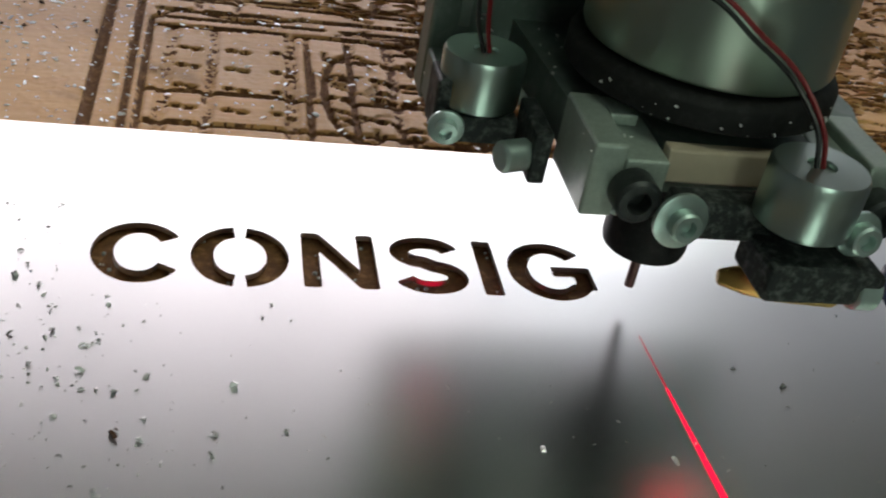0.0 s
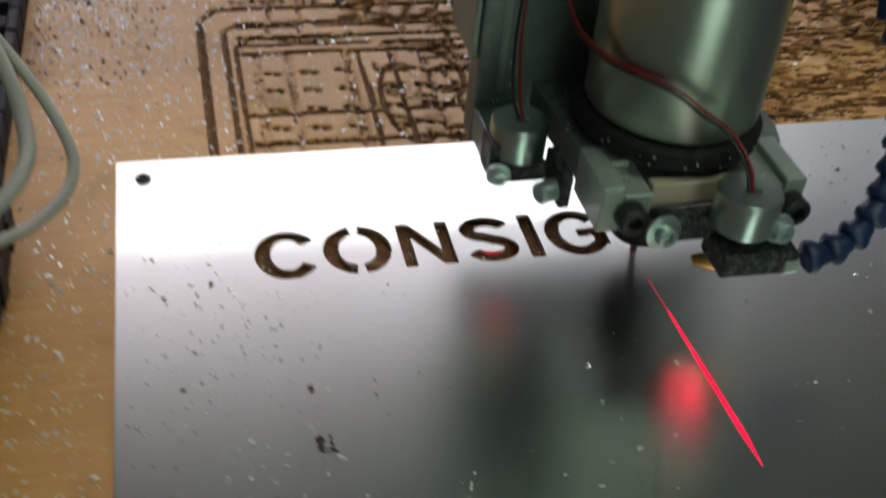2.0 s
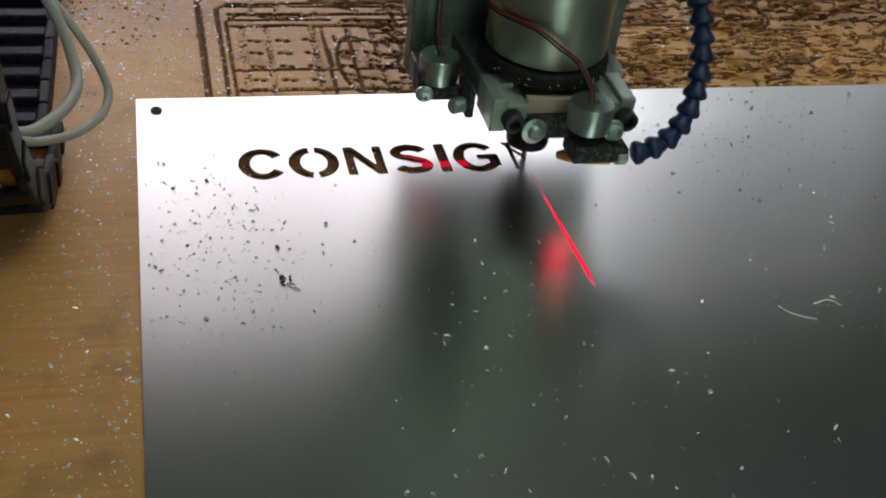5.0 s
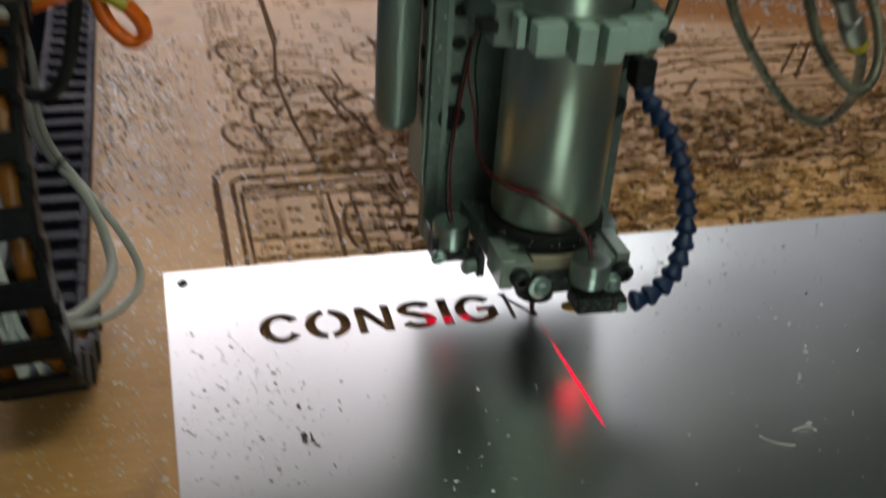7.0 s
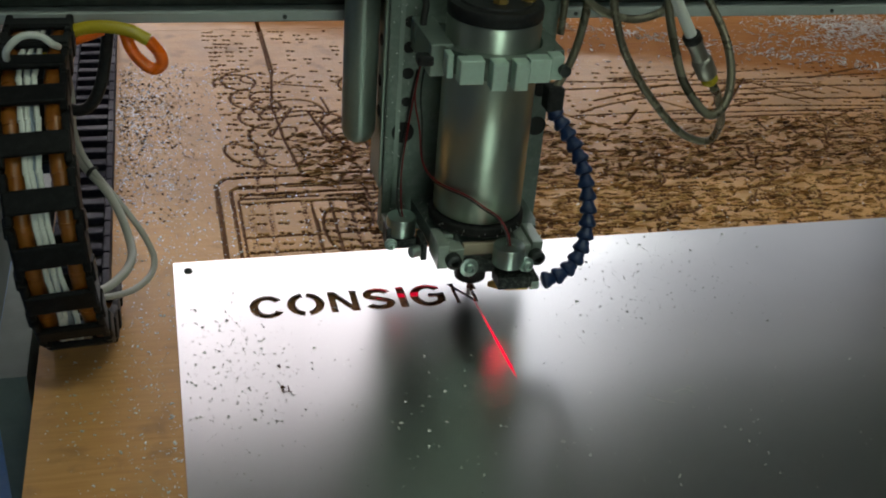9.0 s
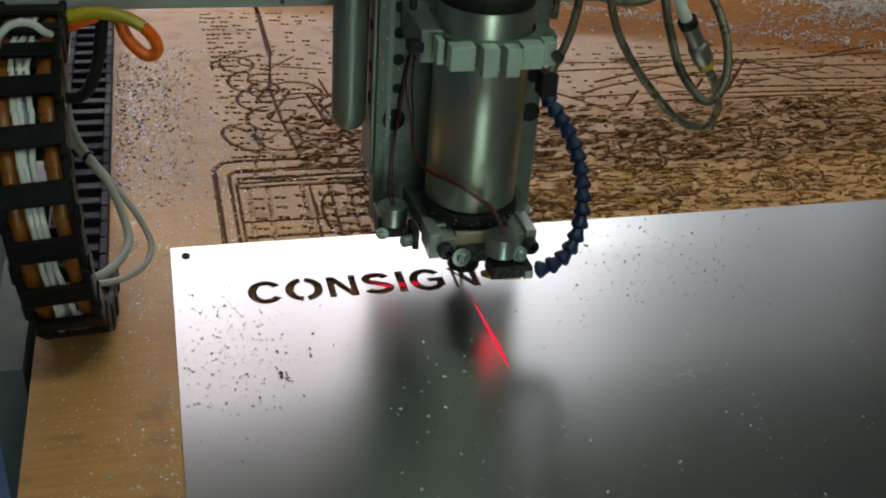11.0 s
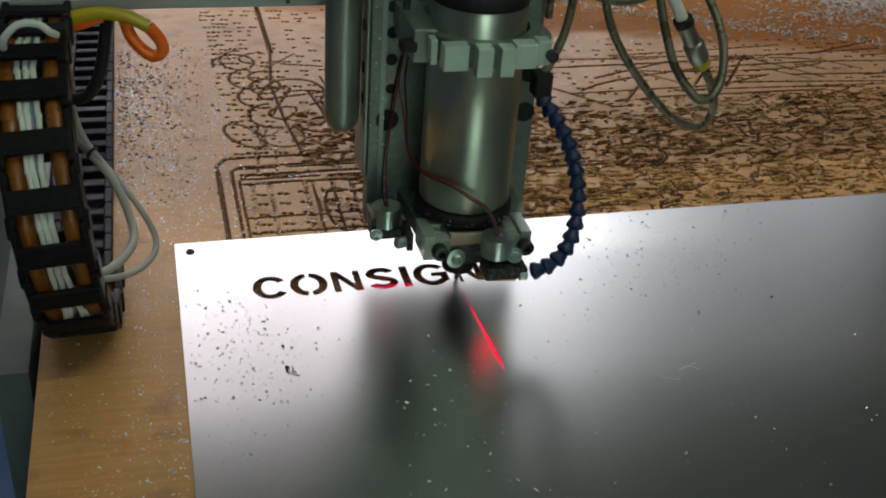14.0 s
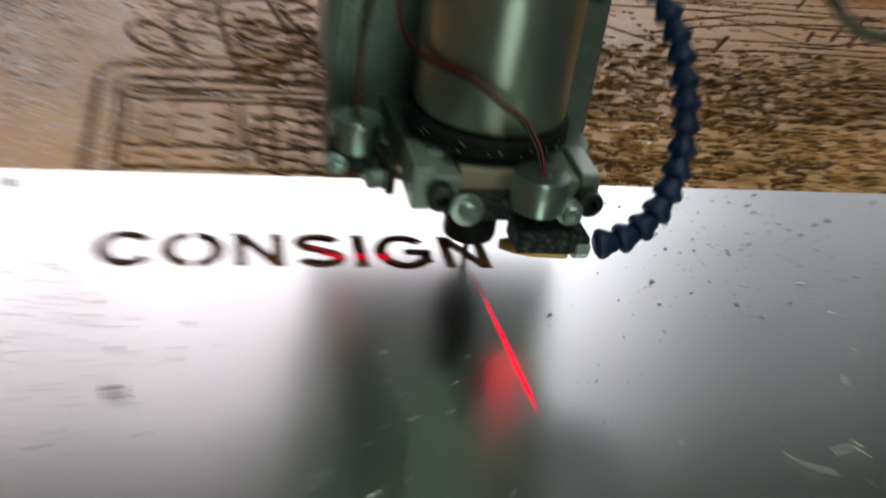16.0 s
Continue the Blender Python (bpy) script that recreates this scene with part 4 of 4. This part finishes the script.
stuck["kind"] = "stuff"

# red laser light on the sheet and in the letters, laid down as glowing strips
trace = head_thing("laser_trace", "thin red laser line, a glowing strip laid across the sheet", "laser line", "laser traces")
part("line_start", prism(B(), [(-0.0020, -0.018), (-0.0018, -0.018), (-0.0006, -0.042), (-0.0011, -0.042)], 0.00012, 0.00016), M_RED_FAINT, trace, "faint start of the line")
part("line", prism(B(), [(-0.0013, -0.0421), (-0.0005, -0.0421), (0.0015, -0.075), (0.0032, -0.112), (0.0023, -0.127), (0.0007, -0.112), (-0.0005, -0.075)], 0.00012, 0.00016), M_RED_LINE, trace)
cross = head_thing("laser_cross_trace", "red laser light inside the milled letters, a glowing strip on their floor", "laser line", "laser traces")
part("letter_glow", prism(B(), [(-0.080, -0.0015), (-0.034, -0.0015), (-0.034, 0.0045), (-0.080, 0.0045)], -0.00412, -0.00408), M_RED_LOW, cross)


# ---- gantry and its lines (as they stand when the head is at REST) ----
beam = gantry_thing("gantry_beam", "long grey steel gantry beam with linear rail, above the board", "gantry beam")
BY = 0.036
part("lower_lip", box(B(), (-0.35, BY - 0.012, 0.204), (1.9, BY + 0.03, 0.2128), 0.0012), M_BEAM, beam)
part("beam_body", box(B(), (-0.35, BY, 0.2131), (1.9, BY + 0.12, 0.60), 0.002), M_BEAM_DARK, beam)
part("linear_rail", box(B(), (-0.14, BY - 0.014, 0.226), (1.9, BY - 0.0005, 0.2395), 0.0015), M_RAIL, beam, "bright ground rail")
part("cover_strip", box(B(), (-0.35, BY - 0.006, 0.253), (1.9, BY - 0.0005, 0.279), 0.001), M_BEAM, beam)
for k in range(9):
    part("rail_bolt", turned(B(), [(0.0016, 0), (0.0018, 0.0004), (0.0018, 0.0014), (0.0014, 0.0016)], (0.097 + 0.2425 * (k - 1), BY - 0.0122, 0.2085), (0, -1, 0), 12), M_DARK_STEEL, beam)

side = gantry_thing("gantry_side_plate", "tall grey painted steel side plate of the gantry", "machine frame")


def yz_prism(outline, x0, x1):
    bm = prism(B(), [(y, z) for y, z in outline], 0, 1)
    for v in bm.verts:
        v.co = (x0 + (x1 - x0) * v.co.z, v.co.x, v.co.y)
    return bm


part("upper_panel", yz_prism([(0.19, 0.0), (0.19, 0.52), (0.10, 0.52), (0.062, 0.157), (0.02, 0.085), (-0.131, 0.0)], -0.162, -0.130), M_FRAME, side)
part("lower_panel", yz_prism([(0.19, -0.42), (0.19, -0.002), (-0.133, -0.002), (-0.133, -0.42)], -0.1302, -0.1065), M_FRAME, side)

# cable chain: it lies along the board's edge, bends up and runs back to the gantry; its links roll round the bend
chain = thing("cable_chain", "black cable chain with orange hoses and white wires, bending upwards", "cable chain")
BEND_Y, BEND_Z, BEND_R, PITCH = -0.074, 0.109, 0.107, 0.0365   # the bend's axis at rest, outer radius, link length


def chain_pose(u, shift):
    """The pose of the link at length u from the bend's foot at rest, when the gantry has gone by shift."""
    u -= shift / 2                         # the foot of the bend follows by half
    yc, turn = BEND_Y - shift / 2, max(0.0, min(math.pi, u / BEND_R))
    back = max(0.0, u - math.pi * BEND_R)
    y, z = yc - BEND_R * math.sin(turn) + back, BEND_Z - BEND_R * math.cos(turn)
    if u < 0:
        y -= u
    x = -0.0645 - 0.0185 * min(1.0, max(0.0, z / 0.22))
    return pose(x, y, z, -math.degrees(turn), -4.8 * math.sin(turn), 0)


def chain_link(index, wires):
    """One link: its outer face looks along -z of the link, its length along y; with its stretch of the hoses and wires."""
    half, n = 0.0235, PITCH
    bm = B()
    for sign in (-1, 1):
        x = sign * (half - 0.0028)
        box(bm, (x - 0.0026, -n * 0.52, -0.0005), (x + 0.0026, n * 0.40, 0.0205), 0.0016)
        box(bm, (x - 0.0026 + sign * 0.0016, n * 0.22, 0.002), (x + 0.0026 + sign * 0.0016, n * 0.62, 0.018), 0.0016)
    box(bm, (-half + 0.001, -0.0078, -0.0016), (half - 0.001, 0.0078, 0.0030), 0.0015)
    box(bm, (-half + 0.003, -0.0070, 0.0168), (half - 0.003, 0.0070, 0.0200), 0.0010)
    link = part("link", bm, M_CHAIN_BLACK, chain)
    for x, r, material in ((-0.0140, 0.0056, M_ORANGE_TUBE), (0.0135, 0.0060, M_ORANGE_TUBE), (-0.0015, 0.0042, M_BLUE_GREY)):
        part("hose", hose(B(), [(x, -n * 0.52, 0.0105), (x, 0, 0.0100), (x, n * 0.52, 0.0105)], r, 12, 3), material, link, smooth=True)
    for ends in wires:
        b, a = ends[index], ends[index + 1]
        if a is not None and b is not None:
            part("wire", hose(B(), [(a, -n * 0.52, 0.0044), (a * 0.6 + b * 0.4, -0.004, 0.0052), (a * 0.4 + b * 0.6, 0.004, 0.0052), (b, n * 0.52, 0.0044)], 0.0019, 8, 4), M_WHITE_CABLE, link, smooth=True)
    return link


CHAIN_LINKS = []
wr = random.Random(21)
WIRES = [[x + wr.uniform(-0.0016, 0.0016) for _ in range(15)] for x in (-0.0062, -0.0020, 0.0030)]
WIRES[0][:4] = [None, -0.001, 0.004, -0.009]      # the strand that strays towards the foot
WIRES[1][:4] = [0.003, 0.006, -0.003, -0.007]
WIRES[2][:4] = [None, None, 0.002, 0.003]
WIRES[0][4], WIRES[2][4] = -0.004, 0.006
for index in range(12):
    CHAIN_LINKS.append((chain_link(index, WIRES), 0.002 + PITCH * index))

arch = gantry_thing("signal_wire", "white wire arching over the top of the cable chain", "wire")
part("wire", hose(B(), [(-0.0955, -0.092, 0.222), (-0.0937, -0.100, 0.2305), (-0.0866, -0.100, 0.2382), (-0.0789, -0.100, 0.2407), (-0.0713, -0.100, 0.2391), (-0.0661, -0.098, 0.2337), (-0.0640, -0.082, 0.226)], 0.0024, 9), M_WHITE_CABLE, arch, smooth=True)

# amber air line curling beside the chain
line = gantry_thing("air_line", "yellow and amber air line curling out of the gantry", "hose")
part("line_upper", hose(B(), [(-0.085, 0.0, 0.192), (-0.066, 0.0, 0.205), (-0.044, 0.0, 0.2105), (-0.022, -0.002, 0.2085), (-0.007, -0.004, 0.201)], 0.0048, 14), M_YELLOW_TUBE, line, smooth=True)
part("line_loop", hose(B(), [(-0.007, -0.004, 0.201), (0.0005, -0.005, 0.191), (0.0015, -0.005, 0.1825), (-0.005, -0.004, 0.1785), (-0.0135, -0.002, 0.184), (-0.0205, 0.0, 0.194), (-0.024, 0.006, 0.206)], 0.0046, 14), M_AMBER_TUBE, line, smooth=True)
part("line_back", hose(B(), [(-0.082, 0.012, 0.192), (-0.06, 0.014, 0.196), (-0.04, 0.014, 0.203)], 0.0044, 12), M_AMBER_TUBE, line, smooth=True)

cables = thing("grey_cable_loop", "two grey cables looping out of the chain, tied together", "cable")
part("thick_cable", hose(B(), [(-0.0790, 0.052, 0.118), (-0.0765, 0.047, 0.0985), (-0.0714, 0.040, 0.0865), (-0.0661, 0.034, 0.0789), (-0.0593, 0.025, 0.0738), (-0.0477, 0.008, 0.0664), (-0.0382, -0.012, 0.0559), (-0.0324, -0.033, 0.0467), (-0.0301, -0.053, 0.0428), (-0.0335, -0.072, 0.0419), (-0.0419, -0.092, 0.0434), (-0.0520, -0.110, 0.0473), (-0.062, -0.122, 0.056)], 0.0034, 12), M_GREY_CABLE, cables, smooth=True)
part("thin_cable", hose(B(), [(-0.0735, 0.054, 0.160), (-0.0707, 0.050, 0.1427), (-0.0700, 0.045, 0.1253), (-0.0708, 0.040, 0.1102), (-0.0670, 0.033, 0.0932), (-0.0590, 0.025, 0.0793), (-0.0436, 0.008, 0.0640), (-0.0270, -0.012, 0.0474), (-0.0182, -0.028, 0.0376), (-0.0140, -0.042, 0.0309), (-0.0167, -0.060, 0.0279), (-0.0265, -0.080, 0.0295), (-0.0371, -0.100, 0.0371), (-0.0500, -0.118, 0.0467), (-0.060, -0.126, 0.055)], 0.0025, 12), M_GREY_CABLE, cables, smooth=True)
part("cable_tie", turned(B(), [(0.0052, -0.0012), (0.0058, -0.0006), (0.0058, 0.0008), (0.0052, 0.0014)], (-0.0590, 0.025, 0.0765), (0.6, -0.6, -0.4), 16), M_BLACK, cables, "black cable tie", smooth=True)

# braided hoses with a connector
braid = thing("braided_hose_loop", "hanging loop of grey braided hose with a metal connector", "hose")
HEAD_LINES = [braid]
part("outer_loop", hose(B(), [(0.3137, -0.065, 0.2544), (0.3182, -0.064, 0.2378), (0.3321, -0.062, 0.2061), (0.3589, -0.058, 0.1701), (0.394, -0.05, 0.1345), (0.4168, -0.045, 0.1206), (0.4287, -0.05, 0.1224), (0.4137, -0.085, 0.1542), (0.3876, -0.12, 0.1881), (0.3662, -0.145, 0.2103)], 0.0032, 14, 14, 0.05), M_BRAID, braid, smooth=True)
part("inner_loop", hose(B(), [(0.3358, -0.105, 0.2722), (0.3399, -0.11, 0.2506), (0.3434, -0.12, 0.2305), (0.3482, -0.135, 0.2094), (0.3605, -0.15, 0.1931), (0.3727, -0.148, 0.1929), (0.3822, -0.14, 0.2037), (0.3903, -0.12, 0.2187), (0.3905, -0.1, 0.2358), (0.3836, -0.085, 0.2524), (0.3783, -0.08, 0.2615)], 0.0031, 14, 14, 0.05), M_BRAID, braid, smooth=True)
top, end = Vector((0.3394, -0.150, 0.2489)), Vector((0.3631, -0.146, 0.2135))
turn = end - top
part("connector", turned(B(), [(0.0052, 0.0), (0.0062, 0.0008), (0.0062, 0.004), (0.0056, 0.0045), (0.0056, 0.018), (0.0068, 0.0188), (0.0072, 0.020), (0.0072, 0.033), (0.0062, 0.0345)], top, turn, 22), M_CONNECTOR, braid, "dull steel connector", smooth=True)
part("connector_collar", turned(B(), [(0.0060, -0.004), (0.0066, -0.0035), (0.0066, 0.0015), (0.0060, 0.002)], top, turn, 22), M_BLACK, braid, "black collar", smooth=True)
part("connector_ring", turned(B(), [(0.0056, 0.034), (0.0060, 0.0345), (0.0060, 0.0395), (0.0040, 0.042)], top, turn, 20), M_YELLOW_TUBE, braid, "yellow ring", smooth=True)
part("white_sleeve", turned(B(), [(0.0042, 0.0), (0.0036, 0.05)], top, -turn, 16), M_WHITE_CABLE, braid, "white plastic sleeve", smooth=True)
part("upper_loop", hose(B(), [(0.2916, -0.05, 0.2525), (0.3048, -0.05, 0.2401), (0.3234, -0.05, 0.2316), (0.3444, -0.05, 0.2286), (0.3638, -0.05, 0.2354), (0.3671, -0.05, 0.2493)], 0.0032, 14, 12, 0.05), M_BRAID, braid, smooth=True)

feed = head_thing("air_feed_hose", "grey hose running up from the jointed air hose", "hose")
part("hose", hose(B(), [(0.0575, 0.012, 0.172), (0.066, 0.016, 0.185), (0.0745, 0.020, 0.205), (0.0790, 0.022, 0.235), (0.0780, 0.024, 0.265), (0.076, 0.026, 0.31)], 0.0033, 14, 10, 0.05), M_BRAID, feed, smooth=True)
part("hose", hose(B(), [(0.0650, 0.034, 0.21), (0.0655, 0.034, 0.24), (0.0665, 0.034, 0.30)], 0.0030, 12, 8), M_BRAID, feed, smooth=True)

# flat chain lying along the board's edge
flat = thing("lying_cable_chain", "dark cable chain with violet reflections put into its colour, lying open along the board's edge", "cable chain")
FX0, FX1 = -0.096, -0.0495
for x in (FX0, FX1 - 0.006):
    y = -0.052
    while y < 0.62:
        part("side_link", box(B(), (x, y, BOARD_Z), (x + 0.006, y + 0.0255, BOARD_Z + 0.017), 0.0015), M_CHAIN, flat)
        y += 0.0265
y = -0.045
while y < 0.62:
    part("cross_bar", box(B(), (FX0 + 0.0062, y, BOARD_Z + 0.008), (FX1 - 0.0062, y + 0.011, BOARD_Z + 0.0155), 0.0014), M_CHAIN, flat)
    y += 0.0265
part("chain_floor", box(B(), (FX0 + 0.0062, -0.05, BOARD_Z), (FX1 - 0.0062, 0.62, BOARD_Z + 0.002)), M_CHAIN_BLACK, flat)
loop = gantry_thing("black_cable", "black cable arching over the lying chain", "cable")
part("cable", hose(B(), [(-0.085, 0.05, 0.140), (-0.078, 0.05, 0.128), (-0.066, 0.048, 0.124), (-0.055, 0.046, 0.130), (-0.046, 0.046, 0.148), (-0.040, 0.05, 0.175), (-0.036, 0.055, 0.20)], 0.0048, 12), M_BLACK, loop, smooth=True)

# ---- machine bed and workshop ----
bed = thing("machine_bed", "grey steel bed of the milling machine under the board", "machine bed", kind="structure")
part("bed_body", box(B(), (-0.085, -0.72, -0.20), (1.7, 1.1, BOARD_Z - 0.0205), 0.003), M_FRAME, bed)
# black ledge and panel added to keep the gap beside the board dark
part("dark_filler_ledge", box(B(), (-0.1045, -0.09, -0.20), (-0.0855, 1.1, BOARD_Z - 0.0205), 0.002), M_BLACK, bed, "black ledge added to darken the gap beside the board")
part("rear_panel", box(B(), (-0.62, 1.02, -0.46), (-0.105, 1.05, BOARD_Z - 0.022), 0.002), M_BLACK, bed, "black panel added to hide the floor left of the bed")
for x in (0.0, 1.5):
    for y in (-0.6, 0.95):
        part("bed_leg", box(B(), (x, y, -0.6), (x + 0.09, y + 0.09, -0.2005), 0.003), M_FRAME, bed)
tagged(part("floor", box(B(), (-2.2, -2.4, -0.65), (3.2, 2.75, -0.6)), M_FLOOR), "worn blue painted workshop floor", "floor", kind="structure")
# unseen ceiling and walls close the room; the dark ceiling dims the sheet's reflection
tagged(part("ceiling", box(B(), (-2.2, -2.4, 1.9), (3.2, 2.75, 1.95)), M_DARK_WALL), "unseen dull grey ceiling added to close the workshop", "ceiling", kind="structure")
tagged(part("wall_west", box(B(), (-2.3, -2.4, -0.6), (-2.2, 2.75, 1.9)), M_DARK_WALL), "unseen dull grey wall added to close the workshop", "wall", kind="structure")
tagged(part("wall_east", box(B(), (3.2, -2.4, -0.6), (3.3, 2.75, 1.9)), M_DARK_WALL), "unseen dull grey wall added to close the workshop", "wall", kind="structure")
south = thing("wall_south", "unseen dull grey wall added to close the workshop with a narrow window", "wall", kind="structure")
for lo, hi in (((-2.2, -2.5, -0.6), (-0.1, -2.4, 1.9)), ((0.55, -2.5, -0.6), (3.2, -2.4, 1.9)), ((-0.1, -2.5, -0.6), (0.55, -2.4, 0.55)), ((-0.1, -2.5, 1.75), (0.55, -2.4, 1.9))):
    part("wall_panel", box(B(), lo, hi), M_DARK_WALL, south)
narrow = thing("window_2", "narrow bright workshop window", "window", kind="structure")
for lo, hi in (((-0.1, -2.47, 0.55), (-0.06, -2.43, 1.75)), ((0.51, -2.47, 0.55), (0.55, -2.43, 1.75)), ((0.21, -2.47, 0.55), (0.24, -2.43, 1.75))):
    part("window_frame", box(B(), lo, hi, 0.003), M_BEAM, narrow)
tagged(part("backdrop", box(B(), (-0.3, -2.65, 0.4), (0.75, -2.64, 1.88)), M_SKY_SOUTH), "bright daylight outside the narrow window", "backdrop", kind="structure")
WX0, WX1, WZ0, WZ1 = -1.6, 3.0, 0.35, 1.82
north = thing("wall_north", "pale workshop wall round a wide window", "wall", kind="structure")
for lo, hi in (((-2.2, 2.65, -0.6), (3.2, 2.75, WZ0)), ((-2.2, 2.65, WZ1), (3.2, 2.75, 1.9)), ((-2.2, 2.65, WZ0), (WX0, 2.75, WZ1)), ((WX1, 2.65, WZ0), (3.2, 2.75, WZ1))):
    part("wall_panel", box(B(), lo, hi), M_WALL, north)
window = thing("window_1", "wide bright workshop window with grey mullions", "window", kind="structure")
for k in range(8):
    x = WX0 + (WX1 - WX0) * k / 7
    part("mullion", box(B(), (x - 0.06, 2.66, WZ0), (x + 0.06, 2.72, WZ1), 0.004), M_BEAM, window)
part("sill", box(B(), (WX0, 2.58, WZ0 - 0.04), (WX1, 2.649, WZ0 - 0.001), 0.004), M_WALL, window)
tagged(part("backdrop", box(B(), (WX0 - 0.4, 2.9, WZ0 - 0.3), (0.95, 2.91, WZ1 + 0.3)), M_SKY), "bright overcast daylight outside the window", "backdrop", kind="structure")
# dimmer glowing panels added to grade the window's reflection across the sheet
tagged(part("backdrop", box(B(), (0.951, 2.9, WZ0 - 0.3), (1.9, 2.91, WZ1 + 0.3)), M_SKY_MID), "slightly dimmer glowing panel added behind the window's middle", "backdrop", kind="structure")
tagged(part("backdrop", box(B(), (1.901, 2.9, WZ0 - 0.3), (WX1 + 0.4, 2.91, WZ1 + 0.3)), M_SKY_DIM), "dim glowing panel added behind the window's right end", "backdrop", kind="structure")
# housings and tubes for the added overhead fill, out of view
for y in (-0.7, 1.6):
    lamp = thing("ceiling_light", "unseen white fluorescent ceiling light with two tubes, added as fill", "ceiling light", "ceiling lights")
    part("housing", box(B(), (-0.2, y - 0.1, 1.87), (1.4, y + 0.1, 1.8995), 0.004), M_WALL, lamp)
    for dy in (-0.045, 0.045):
        part("tube", rod(B(), 0.013, (-0.15, y + dy, 1.853), (1.35, y + dy, 1.853)), M_TUBE_LIGHT, lamp)

# ---- what moves ----
HEAD_ROWS = [
    (0, 0.2262, -0.0925, 0.0110),
    (0.5, 0.2262, -0.0925, 0.0100),
    (1, 0.2257, -0.0917, 0.0050),
    (1.5, 0.2259, -0.0919, 0.0015),
    (2, 0.2272, -0.0929, 0.0000),
    (2.5, 0.2281, -0.0911, 0.0000),
    (3, 0.2279, -0.0828, 0.0000),
    (3.5, 0.2275, -0.0737, 0.0000),
    (4.1, 0.2280, -0.0640, 0.0000),
    (4.7, 0.2318, -0.0725, 0.0000),
    (5.9, 0.2432, -0.0920, 0.0000),
    (6, 0.2432, -0.0915, 0.0000),
    (6.5, 0.2431, -0.0887, 0.0000),
    (7, 0.2440, -0.0815, 0.0000),
    (7.5, 0.2447, -0.0753, 0.0000),
    (8, 0.2441, -0.0670, 0.0000),
    (8.5, 0.2424, -0.0643, 0.0000),
    (9, 0.2421, -0.0700, 0.0000),
    (9.5, 0.2448, -0.0790, 0.0000),
    (9.95, 0.2442, -0.0905, 0.0000),
    (10.6, 0.2385, -0.0840, 0.0000),
    (11.5, 0.2313, -0.0678, 0.0000),
    (12, 0.2282, -0.0628, 0.0000),
    (12.5, 0.2247, -0.0635, 0.0000),
    (13, 0.2243, -0.0718, 0.0000),
    (13.5, 0.2246, -0.0780, 0.0000),
    (14, 0.2245, -0.0859, 0.0000),
    (14.5, 0.2244, -0.0903, 0.0000),
    (15, 0.2263, -0.0857, 0.0000),
    (15.5, 0.2282, -0.0800, 0.0000),
    (16, 0.2366, -0.0770, 0.0000),
]


def motions():
    x0, y0, z0 = REST
    for ob in HEAD_THINGS:
        walk(ob, [(t, pose(x, y, z)) for t, x, y, z in HEAD_ROWS])
    for ob in (trace, cross):
        walk(ob, [(t, pose(x, y, 0)) for t, x, y, z in HEAD_ROWS])
    for ob in GANTRY_THINGS:
        walk(ob, [(t, pose(0, y - y0, 0)) for t, x, y, z in HEAD_ROWS])
    for ob in HEAD_LINES:
        walk(ob, [(t, pose(x - x0, y - y0, 0)) for t, x, y, z in HEAD_ROWS])
    for ob, u in CHAIN_LINKS:
        walk(ob, [(t, chain_pose(u, y0 - y)) for t, x, y, z in HEAD_ROWS])
    for ob, mid, t in MILLED:
        walk(ob, [(0, pose(*mid, 0)), (t - 0.12, pose(*mid, 0)), (t + 0.05, pose(*mid, -0.0075)), (16.0, pose(*mid, -0.0075))])


motions()
